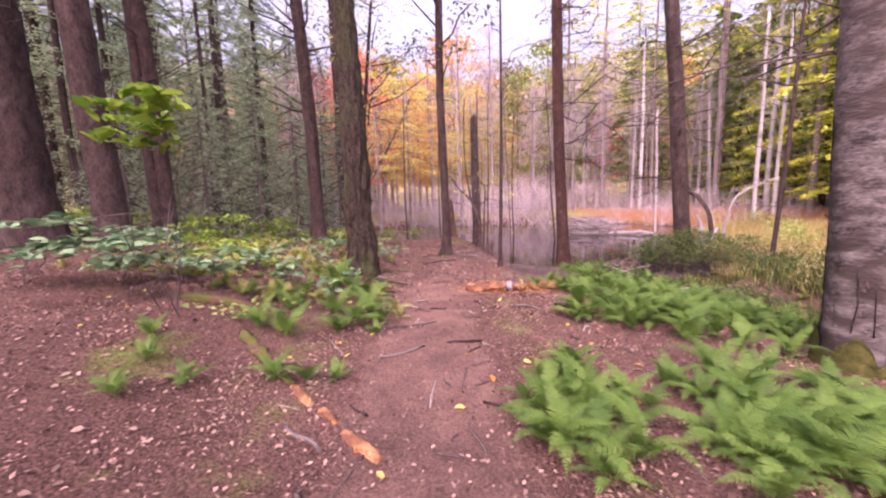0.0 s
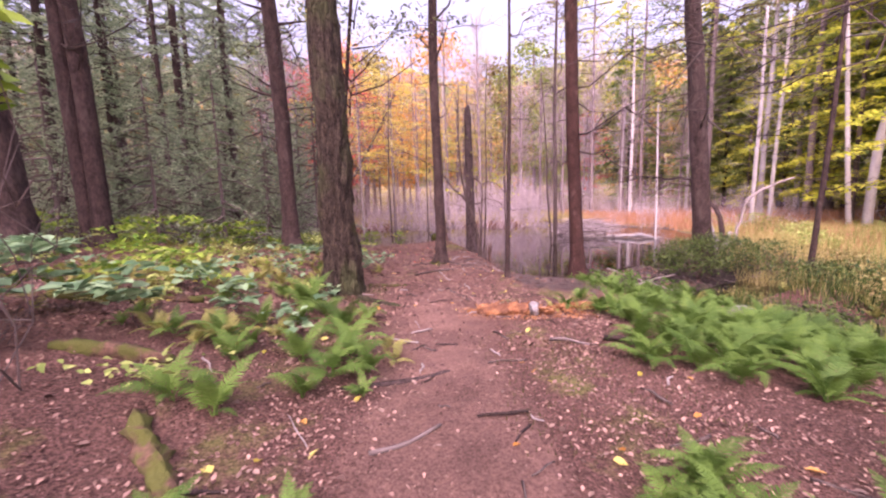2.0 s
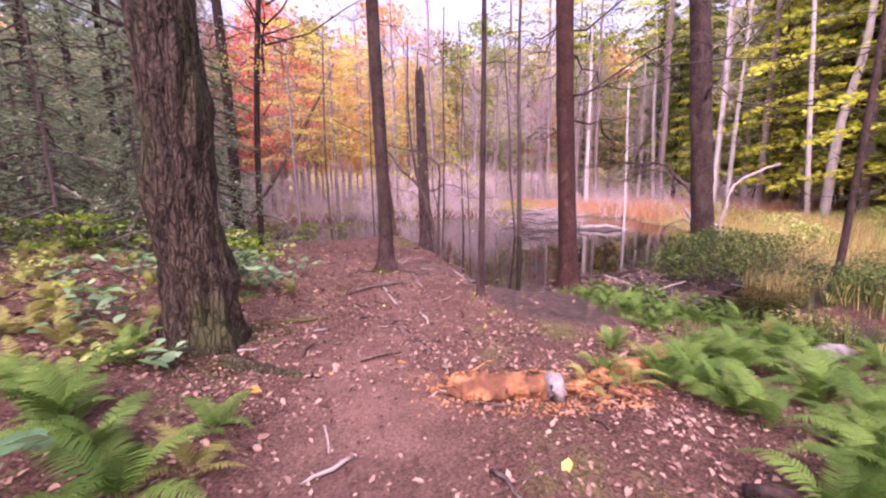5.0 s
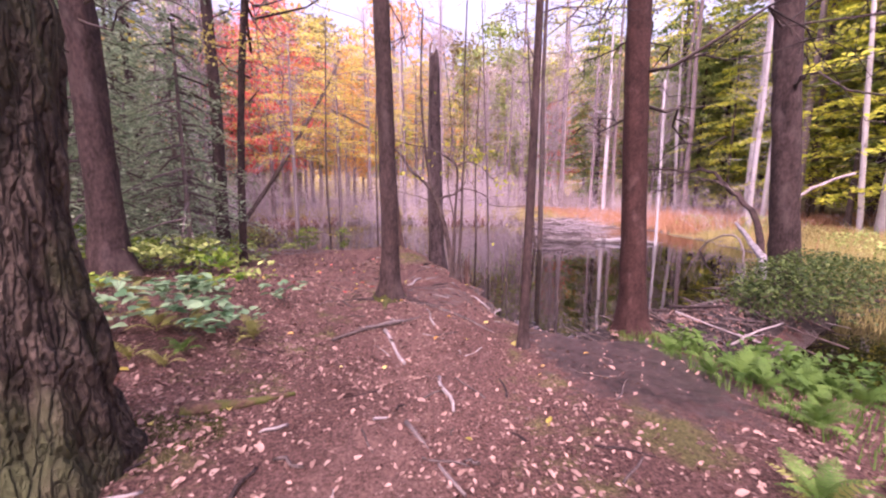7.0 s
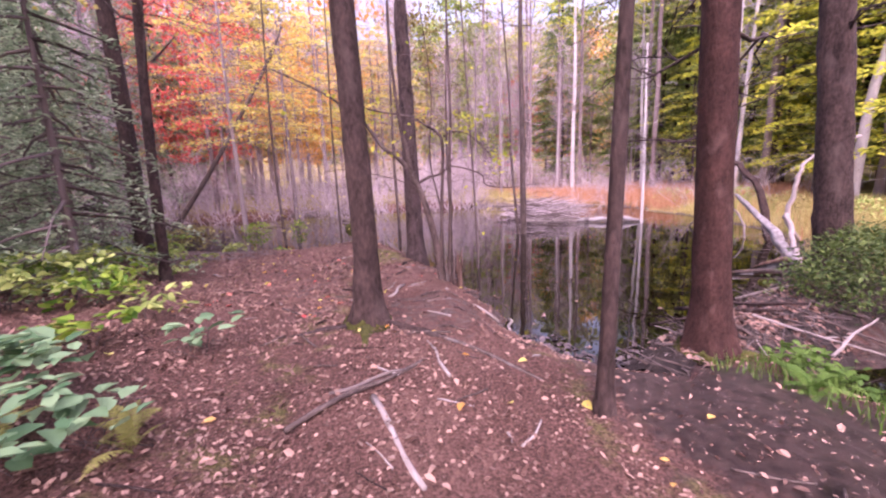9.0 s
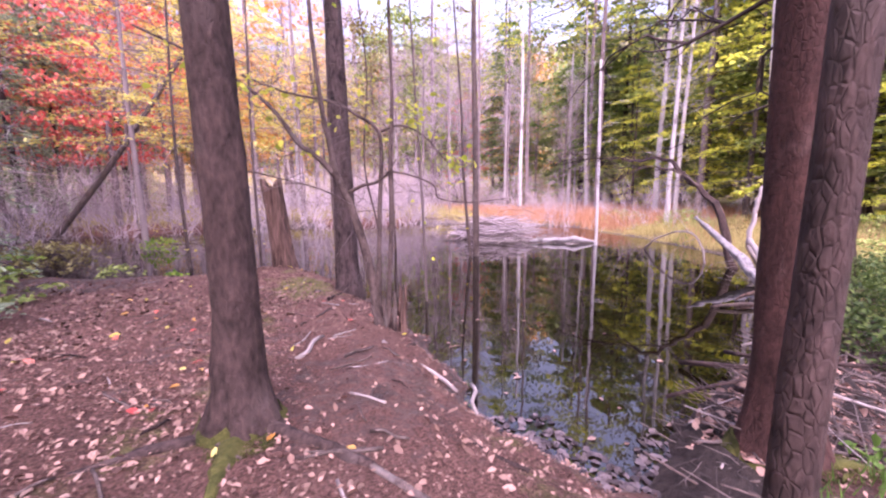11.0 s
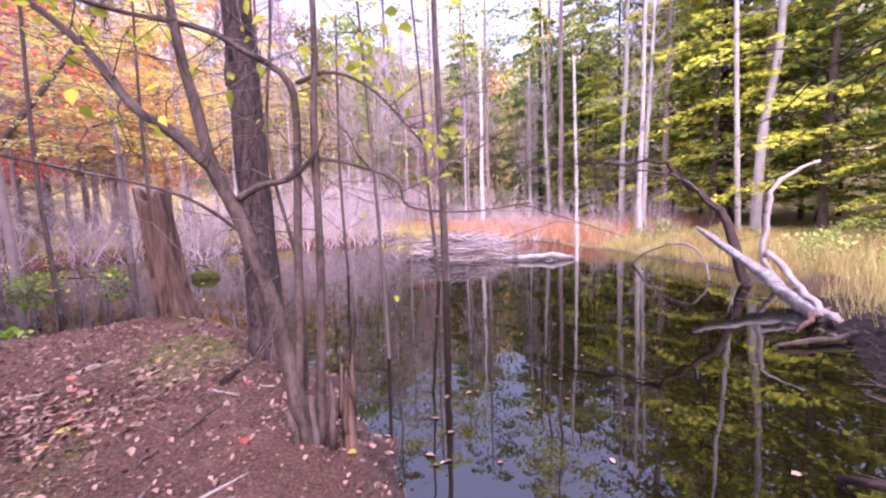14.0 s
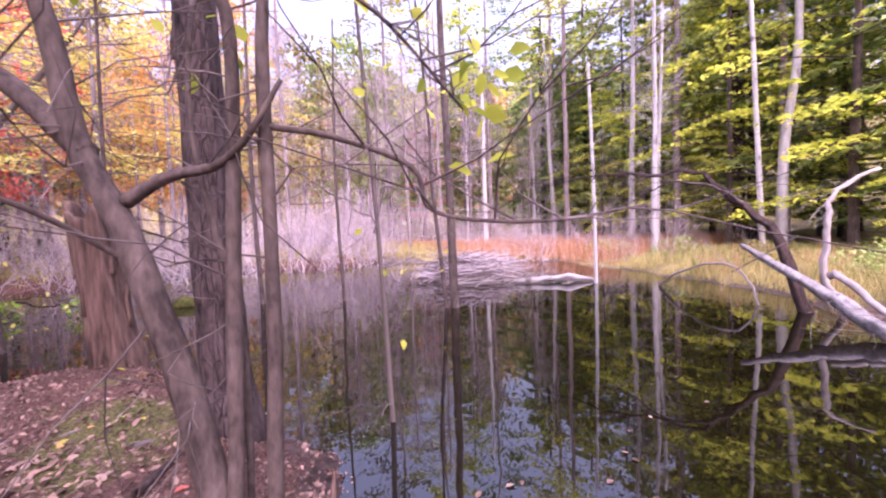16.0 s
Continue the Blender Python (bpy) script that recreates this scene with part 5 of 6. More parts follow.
hem = [proto_tree("hemlock_tree", r, h, PINE, "dark hemlock with drooping grey-green boughs", sd, crown=(NEEDLE, 1.0, h + 0.5, 2.9, 80, 110, 0.15, True), dead=14, dead_z=(0.8, 6)) for r, h, sd in ((0.14, 15, 201), (0.11, 12, 202), (0.17, 17, 203))]
plant(hem, scatter(24, (-26, -8.5, 10.5, 36), 211, 2.6) + scatter(4, (-14, -7.2, 13, 19), 216, 2.4) + scatter(12, (-18, -8.0, 20, 38), 217, 2.0), 0.8, 1.2, 212)
pole = [proto_tree("pine_pole", r, h, PINE, "bare-stemmed pine with dead lower twigs", sd, crown=(NEEDLE, 7, h + 0.5, 2.2, 40, 70, 0.15, True), dead=40, dead_z=(1.2, 8), dead_len=(1.0, 2.6)) for r, h, sd in ((0.15, 16, 221), (0.10, 14, 222), (0.13, 15, 223))]
plant(pole, scatter(11, (-20, -7.0, 10, 30), 231, 2.4) + scatter(8, (-16, -8.0, -2, 9), 232, 2.2), 0.8, 1.15, 233)
young = [proto_tree("young_hemlock", 0.035, 3.2, TWIG, "young green hemlock in the shade", sd, crown=(NEEDLE, 0.25, 3.3, 1.1, 36, 60, 0.075, True)) for sd in (241, 242)]
plant(young, [(-6.6, 11.6), (-4.4, 11.9), (-5.6, 13.6), (-7.5, 14.5), (-3.2, 12.3), (-9, 12), (-8.2, 10.2), (-6.2, 16.2), (-10, 16), (-4.9, 10.6), (-4.0, 13.4), (-6.8, 9.2), (-8.8, 17.2), (-4.6, 12.6), (-5.0, 15.4), (-7, 13), (-8.6, 15.6), (-9.6, 13.4), (-5.2, 17), (-7.2, 18), (-11, 12.5), (-10.5, 10.2), (-6.0, 10.0), (-12, 15), (-4.2, 14.2)], 0.6, 1.5, 243, 0.02)
yel = [proto_tree("maple_tree", 0.10, 9, ASHBARK, "young maple in bright yellow autumn leaf", sd, crown=(m, 3.8, 10, 3.2, 32, 100, 0.115, False)) for m, sd in ((YELLOWLEAF, 251), (YELLOWLEAF, 252), (ORANGELEAF, 253))]
plant(yel, [(-3.6, 22.8), (-0.6, 31), (-4.6, 31), (-2.2, 27.5), (2.6, 33), (-2.4, 35), (3.4, 36), (-9, 34), (-4.5, 40), (0.5, 42), (-13, 38)], 0.85, 1.2, 254)
red = [proto_tree("red_maple_tree", 0.13, 12, ASHBARK, "maple in scarlet autumn leaf", 261, crown=(REDLEAF, 3.0, 12.5, 3.0, 100, 44, 0.19, False))]
plant(red, [(-6.3, 29.8), (-13.0, 41), (-10.5, 34), (18, 44)], 0.8, 1.05, 262)
beech = [proto_tree("beech_tree", 0.10, 11, GREYBARK, "beech with level sprays of green and yellow leaves", sd, crown=(m, 1.0, 11.5, 3.6, 46, 130, 0.15, False)) for m, sd in ((BEECHLEAF, 271), (FARGREEN, 272), (BEECHLEAF, 273), (DEEPGREEN, 274))]
plant(beech, [(20.5, 19.2), (24, 16.5), (22.5, 22.5), (26, 21), (19.5, 12.5), (23, 12.0), (18.5, 9.0), (27, 26), (17.5, 5.5), (22, 7), (21.5, 26.5), (15.5, 3.0), (28, 17), (30, 12), (30, 22), (25, 30), (14.5, 0.0), (20, 1)], 0.8, 1.25, 275)
fcon = [proto_tree("conifer_tree", 0.2, 17, PINE, "tall dark green conifer behind the pond", sd, crown=(FARGREEN if sd == 282 else DEEPGREEN, 1.2, 16.0, 3.6, 70, 90, 0.28, False), dead=10) for sd in (281, 282)]
plant(fcon, scatter(27, (24, 48, 4, 62), 283, 3.0, lambda x, y: x > 21 + 0.1 * y), 0.75, 1.1, 284)
oliv = [proto_tree("oak_tree", 0.16, 13, ASHBARK, "oak turning olive and brown", sd, crown=(m, 3, 13.5, 3.6, 75, 32, 0.28, False), limb=8) for m, sd in ((OLIVELEAF, 291), (FARGREEN, 292), (ORANGELEAF, 293))]
plant([copy_thing(beech[1], pose(0, 0, 0)), copy_thing(beech[0], pose(0, 0, 0)), copy_thing(fcon[1], pose(0, 0, 0))], [(25, 27.5), (25.5, 24), (24, 20.5), (26.5, 18), (27, 31.5), (27, 14), (29, 24), (19.8, 15.2), (21, 13.0)], 1.15, 1.5, 287)
plant([copy_thing(fcon[0], pose(0, 0, 0)), copy_thing(fcon[1], pose(0, 0, 0))], [(24, 34), (26, 31.5), (26, 26.5), (28, 22.5), (20, 39), (15, 44)], 0.9, 1.1, 288)
plant(oliv, scatter(40, (-22, 32, 38, 62), 294, 2.8), 0.95, 1.4, 295)
bare_t = [proto_tree("dead_tree", r, h, PALEBARK, "dead pale-barked tree with bare broken limbs", sd, (lx, 0), None, 16, (2, h * 0.8), (0.5, 1.6), 34) for r, h, lx, sd in ((0.12, 11, 0.01, 301), (0.09, 9, -0.03, 302), (0.15, 13, 0.02, 303), (0.10, 10, 0.05, 304))]
plant(bare_t, [(15.6, 30.5), (17.0, 34.8), (21.4, 32.4), (20.2, 29.2), (16.0, 19.8), (17.9, 20.9), (28, 31), (8.4, 36), (14.6, 40), (22.5, 33), (24, 25.5), (4.4, 38), (1.6, 35), (17, 43), (19.2, 23)], 0.9, 1.35, 305)
tall = [proto_tree("tall_tree", 0.17, 21, ASHBARK, "tall forest tree with an open leafy crown high up", sd, (lx, 0), (m, 10.5, 21.5, 4.2, 34, 60, 0.22, False), 8, (4, 10), (0.8, 2.0)) for m, lx, sd in ((OLIVELEAF, 0.01, 317), (DEEPGREEN, -0.015, 318), (BEECHLEAF, 0.0, 319))]
plant(tall, [(22.4, 31.5), (17.5, 32.5), (15, 36), (20.5, 21.5), (22, 17.8), (19, 27), (24, 23.5), (25, 14.5), (18.4, 37), (12.5, 39)], 0.85, 1.1, 320)
leafless = [proto_tree("leafless_tree", r, h, ASHBARK, "leafless grey tree with a haze of fine twigs", sd, (lx, 0), None, 26, (1.5, h * 0.7), (0.8, 2.0), 90) for r, h, lx, sd in ((0.085, 11, 0.02, 311), (0.07, 9.5, -0.04, 312), (0.10, 13, -0.01, 313))]
plant(leafless, scatter(26, (-9, 14, 29.5, 42), 314, 1.7) + scatter(12, (13, 24, 30, 44), 315, 2.0) + [(-7.5, 22.5), (-9.5, 25.5), (-6.2, 20.6)], 0.8, 1.25, 316)
stem_tree("birch_tree", [(18.2, 16.6, -0.3), (18.4, 16.6, 3.5), (18.9, 16.4, 7.0), (18.8, 16.4, 12)], 0.20, 0.09, PALEBARK, "tall white birch beside the marsh", 306, 14, BEECHLEAF, "", 60, (0.8, 2.0), 0.014)
stem_tree("birch_tree", [(17.9, 17.0, -0.3), (17.4, 17.0, 4.0), (17.0, 17.0, 8.0), (16.6, 17, 11)], 0.11, 0.05, PALEBARK, "slim white birch leaning away from its pair", 307, 12, BEECHLEAF, "", 40, (0.8, 2.0), 0.012)
stem_tree("birch_tree", [(11.2, 7.9, -0.2), (11.0, 7.9, 2.5), (10.6, 7.9, 6.0), (10.5, 7.8, 11)], 0.14, 0.07, GREYBARK, "grey birch at the edge of the marsh", 308, 14, BEECHLEAF, "", 60, (0.8, 2.0), 0.012)
back = scatter(15, (-22, 22, -22, -3), 311, 3.0)
plant([copy_thing(pole[0], pose(0, 0, 0)), copy_thing(hem[1], pose(0, 0, 0))], back, 0.8, 1.2, 312)

# leafless thickets on the far shore
def thicket(box, n, hts, mat, label, seed, r0=0.007, keep=None, forks=5, stems=5):
    g = np.random.default_rng(seed)
    xs, ys = g.uniform(box[0], box[1], n), g.uniform(box[2], box[3], n)
    if keep is not None:
        k = keep(xs, ys)
        xs, ys = xs[k], ys[k]
    z = np.maximum(land(xs, ys), WATER_Z) - 0.1
    st, di, le = [], [], []
    for x, y, zz in zip(xs, ys, z):
        for _ in range(stems):
            st.append((x + g.normal() * 0.12, y + g.normal() * 0.12, zz))
            d = g.normal(size=3) * 0.6
            d[2] = 1.0
            di.append(d)
            le.append(g.uniform(*hts))
    return solo("thicket", twigs(st, di, le, r0, g, forks), mat, (0, 0, 0), label, "bushes", kind="stuff")


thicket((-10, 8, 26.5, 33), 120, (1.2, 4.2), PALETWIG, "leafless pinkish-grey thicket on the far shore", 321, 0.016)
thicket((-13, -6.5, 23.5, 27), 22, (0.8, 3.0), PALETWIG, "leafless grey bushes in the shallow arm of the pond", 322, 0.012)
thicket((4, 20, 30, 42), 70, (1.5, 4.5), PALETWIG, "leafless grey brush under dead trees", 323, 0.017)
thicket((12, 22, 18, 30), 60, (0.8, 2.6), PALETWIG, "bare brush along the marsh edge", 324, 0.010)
thicket((-18, -6, 10, 26), 130, (0.8, 4.2), TWIG, "tangle of dead brush in the shaded woods", 325, 0.008)
thicket((-4.6, -3.4, 17.9, 18.6), 10, (0.4, 0.9), TWIG, "brush heap at the water's edge", 326, 0.010, None, 3, 8)


def blades(c, h, w, g, lean=0.35):
    n = len(c)
    a = g.uniform(0, 6.28, n)
    hh = h * g.uniform(0.5, 1.2, n)
    b = a + g.normal(size=n) * 0.5 + 1.57
    dx = np.stack([np.cos(a), np.sin(a), np.zeros(n)], -1) * w
    tip = c + np.stack([np.cos(b) * hh * lean, np.sin(b) * hh * lean, hh], -1)
    v = np.stack([c - dx, c + dx, tip + dx * 0.25, tip - dx * 0.25], 1).reshape(-1, 3)
    return v, np.arange(4 * n).reshape(n, 4)


def meadow_of(box, n, h, w, mat, label, seed, keep=None, name="grass"):
    g = np.random.default_rng(seed)
    x, y = g.uniform(box[0], box[1], n), g.uniform(box[2], box[3], n)
    k = shore(x, y) > 0.12
    if keep is not None:
        k &= keep(x, y)
    x, y = x[k], y[k]
    c = np.column_stack([x, y, land(x, y) - 0.02])
    return solo(name, Geo().add(*blades(c, h, w, g)), mat, (0, 0, 0), label, "grass", kind="stuff")


meadow_of((7.0, 20, 8.6, 19), 52000, 0.36, 0.006, MARSHGRASS, "tall yellow-green marsh grass", 331, lambda x, y: (y > 9.2) & (np.sin(x * 1.9 + np.sin(y * 1.3)) * np.cos(y * 2.1 + x * 0.6) > -0.55))
meadow_of((11, 24, 20, 36), 26000, 0.6, 0.012, RUSTGRASS, "rust-coloured grass along the far shore", 332)
meadow_of((-12, 12, 27, 36), 12000, 0.5, 0.012, MARSHGRASS, "pale grass behind the pond", 333)
meadow_of((8, 20, 2, 9), 14000, 0.45, 0.008, MARSHGRASS, "yellowing grass beyond the creek", 334)
meadow_of((4.2, 9.5, 3.5, 9.6), 15000, 0.34, 0.006, SHRUBLEAF, "rank green grass along the creek", 335, lambda x, y: (seg_dist(x, y, CREEK) > 0.8) & ((x > 5.8) | (y < 7.6)))
meadow_of((5.5, 10, 3.0, 9.8), 3500, 0.36, 0.006, MARSHGRASS, "yellowing grass among the creek bushes", 336, lambda x, y: (seg_dist(x, y, CREEK) > 0.8) & ((x > 6.2) | (y < 7.6)))


def far_woods(mat, az, n, label, seed, r=(62, 125), per=64, size=1.0):
    """Wooded hills all round, too far to tell trees apart."""
    g = np.random.default_rng(seed)
    a, d = np.radians(g.uniform(*az, n)), g.uniform(*r, n)
    x, y = np.sin(a) * d, 10 + np.cos(a) * d
    c = np.repeat(np.column_stack([x, y, land(x, y) + 7]), per, 0)
    u = g.normal(size=c.shape)
    u /= np.linalg.norm(u, axis=1)[:, None]
    c = c + u * (g.uniform(0.2, 1, len(c)) ** 0.4)[:, None] * np.array([4.0, 4.0, 7.0])
    return solo("far_woods", Geo().add(*leaves(c, size, 0.8, 0.7, g)), mat, (0, 0, 0), label, "woods", kind="stuff")


# the farthest hill looks hazy only through its pale leaf colour
far_woods(HAZEDHILL, (-75, 75), 520, "wooded hill beyond the pond, distance haze put into its pale leaf colour", 346, (72, 128), 60, 1.3)
far_woods(OLIVELEAF, (-70, 60), 190, "distant hillside of olive and brown woods", 341)
far_woods(ORANGELEAF, (-40, 15), 60, "distant hillside of orange maples", 342)
far_woods(FARGREEN, (20, 140), 190, "distant hillside of green woods", 343)
far_woods(NEEDLE, (-170, -30), 220, "distant hillside of dark conifers", 344)
far_woods(OLIVELEAF, (120, 260), 120, "distant woods behind the trail", 345)
meadow_of((9, 19, 10, 20), 9000, 0.5, 0.007, RUSTGRASS, "rusty sedge tufts in the marsh", 337, lambda x, y: np.sin(x * 1.3 + 1) * np.cos(y * 1.7 - x * 0.4) > 0.35)
meadow_of((8, 19, 9, 20), 9000, 0.5, 0.008, FERN, "green sedge tufts in the marsh", 338, lambda x, y: np.sin(x * 1.7 + 3) * np.cos(y * 1.4 + x * 0.5) > 0.5)
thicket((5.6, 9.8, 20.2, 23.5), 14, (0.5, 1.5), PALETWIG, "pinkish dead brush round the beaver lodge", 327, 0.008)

# ---------------------------------------------------------------- ferns, shrubs and seedlings


def frond_mesh(mat, seed, pairs=26, arch=0.5):
    """A fern frond one metre long: an arching rib with paired tapering leaflets."""
    g = np.random.default_rng(seed)
    out = Geo()
    s = np.linspace(0, 1, 9)
    line = np.column_stack([s * (1 - 0.12 * s), 0.05 * np.sin(s * 2 + seed), arch * s - arch * 1.15 * s ** 2.2])
    out.add(*tube(line, np.linspace(0.007, 0.002, 9), 3, closed=False))
    v, f = [], []
    for k in range(pairs):
        t = 0.16 + 0.82 * k / (pairs - 1)
        p = np.array([np.interp(t, s, line[:, i]) for i in range(3)])
        q = np.array([np.interp(min(t + 0.03, 1), s, line[:, i]) for i in range(3)])
        d = (q - p) / (np.linalg.norm(q - p) + 1e-9)
        L = 0.165 * math.sin(math.pi * min(1, 0.22 + 0.80 * t)) ** 0.9 + 0.012
        for side in (-1, 1):
            o = np.array([0.0, side, 0.0]) + d * 0.42 + g.normal(size=3) * 0.07
            o /= np.linalg.norm(o)
            wv = d * (0.007 + L * 0.03) * 26 / pairs
            droop = np.array([0, 0, -0.16 * L])
            m1, tip = p + o * L * 0.45 + np.array([0, 0, 0.03 * L]), p + o * L + droop
            b = len(v)
            v += [p - wv * 0.8, p + wv * 0.8, m1 + wv, m1 - wv, tip + wv * 0.15, tip - wv * 0.15]
            f += [(b, b + 1, b + 2, b + 3), (b + 3, b + 2, b + 4, b + 5)]
    out.add(v, f)
    return out.mesh("frond", mat)


def fern_proto(mat, seed, n, label, spread=1.0):
    g = np.random.default_rng(seed)
    t = thing("fern", (0, 0, 0), label, "fern", "ferns beside the trail")
    shapes = [frond_mesh(mat, seed + k, 26, 0.40 + 0.16 * k) for k in range(3)]
    for k in range(n):
        ob = part("frond", shapes[k % 3], mat, t)
        s = g.uniform(0.55, 1.15)
        ob.matrix_basis = Matrix.LocRotScale((0, 0, 0), Euler((g.normal() * 0.15, -g.uniform(0.2, 1.05), k * 6.283 / n + g.normal() * 0.25)), (s, s, s))
    return t


GREENFERNS = [fern_proto(FERN, 400 + 10 * k, 9, "lush green fern with arching feathery fronds") for k in range(4)]
YELLOWFERNS = [fern_proto(FERNYELLOW, 450 + 10 * k, 6, "small fern turning yellow") for k in range(2)]
used = set()


def put_fern(protos, k, x, y, s, g):
    p = protos[k % len(protos)]
    m = Matrix.LocRotScale((x, y, ground_at(x, y) + 0.01), Euler((g.normal() * 0.08, g.normal() * 0.08, g.uniform(0, 6.28))), (s, s, s))
    if p.name not in used:
        used.add(p.name)
        p.matrix_basis = m
    else:
        q = copy_thing(p, pose(0, 0, 0))
        q.matrix_basis = m


g = np.random.default_rng(500)
k = 0
for cx, cy, rx, ry, n, s0, s1 in ((1.2, 2.35, 0.7, 0.75, 30, 0.24, 0.40), (2.1, 2.2, 0.9, 0.7, 34, 0.28, 0.44), (2.9, 4.3, 1.4, 0.9, 58, 0.30, 0.50), (3.0, 5.6, 1.3, 0.8, 42, 0.28, 0.46), (3.4, 7.0, 0.9, 0.9, 22, 0.25, 0.4), (2.9, 8.0, 0.4, 0.4, 7, 0.18, 0.28), (2.0, 1.35, 0.8, 0.3, 9, 0.26, 0.38)):
    for _ in range(n):
        a, r = g.uniform(0, 6.28), math.sqrt(g.uniform(0, 1))
        x, y = cx + rx * r * math.cos(a), cy + ry * r * math.sin(a)
        if x < 0.5 and y > 2.6 or math.hypot(x - 3.72, y - 3.42) < 0.38 or x > 4.6:
            continue
        put_fern(GREENFERNS, k, x, y, g.uniform(s0, s1), g)
        k += 1
for x, y, s in ((-1.0, 4.15, 0.42), (-1.25, 4.3, 0.42), (-0.74, 4.3, 0.34), (-1.12, 3.85, 0.34), (-0.9, 4.45, 0.36), (-1.5, 3.5, 0.42), (-1.75, 3.55, 0.36), (-1.35, 5.45, 0.45), (-1.1, 5.2, 0.50), (-1.6, 5.65, 0.52), (-0.95, 4.6, 0.46), (-1.5, 5.0, 0.36), (-1.9, 4.4, 0.38), (-1.7, 4.15, 0.34), (-1.27, 2.7, 0.26), (-1.05, 2.75, 0.24), (-1.72, 2.4, 0.22), (-0.86, 2.8, 0.24), (-1.95, 2.15, 0.24), (-2.1, 2.6, 0.26), (-0.95, 5.7, 0.3), (-2.3, 2.9, 0.24), (-0.72, 3.9, 0.2), (-1.9, 5.9, 0.36), (-2.3, 5.3, 0.34)):
    put_fern(GREENFERNS, k, x, y, s, g)
    k += 1
for cx, cy, rx, ry, n in ((-3.1, 7.0, 1.5, 1.3, 26), (-2.4, 9.2, 0.9, 0.9, 6), (-4.8, 8.8, 1.2, 0.8, 5), (1.35, 5.95, 0.35, 0.22, 4), (1.75, 6.4, 0.3, 0.2, 1), (4.4, 6.6, 0.7, 0.7, 7), (-0.8, 4.9, 0.3, 0.8, 3), (3.2, 1.6, 0.5, 0.3, 3), (-1.6, 8.5, 0.5, 0.6, 5), (-2.6, 5.9, 1.2, 0.8, 17), (-1.5, 4.3, 0.8, 0.6, 8), (-2.2, 7.6, 0.8, 0.9, 8), (-2.3, 4.7, 0.6, 0.5, 6), (4.6, 4.4, 0.5, 0.8, 4)):
    for _ in range(n):
        a, r = g.uniform(0, 6.28), math.sqrt(g.uniform(0, 1))
        put_fern(YELLOWFERNS if g.uniform() < 0.75 else GREENFERNS, k, cx + rx * r * math.cos(a), cy + ry * r * math.sin(a), g.uniform(0.18, 0.34), g)
        k += 1


def fern_patch(groups, per, size, mat, label, seed):
    """Low ferns past counting: loose tufts of leaning fronds in one mesh."""
    g = np.random.default_rng(seed)
    out, sc = Geo(), []
    me = frond_mesh(mat, seed, 10, 0.4)
    v = np.array([p.co[:] for p in me.vertices])
    quads = np.array([list(p.vertices) for p in me.polygons])
    for cx, cy, rx, ry, n in groups:
        for _ in range(n):
            a, r = g.uniform(0, 6.28), math.sqrt(g.uniform(0, 1))
            x, y = cx + rx * r * math.cos(a), cy + ry * r * math.sin(a)
            for q in range(per):
                s = size * g.uniform(0.6, 1.2)
                m = Matrix.LocRotScale((x, y, ground_at(x, y)), Euler((g.normal() * 0.15, -g.uniform(0.2, 1.0), g.uniform(0, 6.28))), (s, s, s))
                out.add(v @ np.array(m.to_3x3()).T + np.array(m.translation), quads)
    bpy.data.meshes.remove(me)
    return solo("fern_patch", out, mat, (0, 0, 0), label, "ferns", kind="stuff")


fern_patch(((-3.4, 6.8, 1.6, 1.2, 40), (-4.8, 8.8, 1.2, 0.8, 14), (-3.6, 9.6, 1.2, 0.6, 16), (-4.2, 6.2, 1.0, 0.8, 12), (6.6, 6.8, 0.9, 1.2, 30), (4.8, 5.2, 0.5, 0.8, 22), (1.7, 6.2, 0.4, 0.2, 3), (-3.8, 5.2, 1.2, 0.7, 14), (5.2, 6.4, 0.7, 0.9, 26)), 5, 0.26, FERNYELLOW, "yellowing low ferns under the trees", 471)


def shrub(x, y, h, spread, n, leaf, mat, label, seed, stems=7, name="shrub", low=0.15, tilt=0.5, aspect=0.55, layers=0):
    g = np.random.default_rng(seed)
    t = thing(name, (x, y, max(ground_at(x, y), WATER_Z)), label, "shrub")
    st, di, le = [], [], []
    for _ in range(stems):
        st.append((g.normal() * 0.05, g.normal() * 0.05, -0.03))
        di.append((g.normal() * spread / h * 0.6, g.normal() * spread / h * 0.6, 1))
        le.append(h * g.uniform(0.6, 1.0))
    part("twigwork", twigs(st, di, le, 0.003 + 0.0022 * h, g, 4, 4), TWIG, t)
    if layers:
        c = np.column_stack([g.normal(size=layers) * spread * 0.45, g.normal(size=layers) * spread * 0.45, g.uniform(low * h, h, layers)])
        p = sprays(c, max(1, n // layers), spread * 0.38, 0.02, g)
    else:
        a, r, z = g.uniform(0, 6.28, n), np.sqrt(g.uniform(0, 1, n)), g.uniform(0, 1, n) ** 0.8
        R = spread * np.sqrt(np.clip(1.02 - (z * 2 - 0.75) ** 2 / 1.7, 0.05, 1)) * (1 + 0.25 * np.sin(3 * a + seed))
        p = np.column_stack([np.cos(a) * r * R, np.sin(a) * r * R, low * h + (1 - low) * h * z + g.normal(size=n) * 0.04])
    part("foliage", Geo().add(*leaves(p, leaf, tilt, aspect, g)), mat, t)
    return t


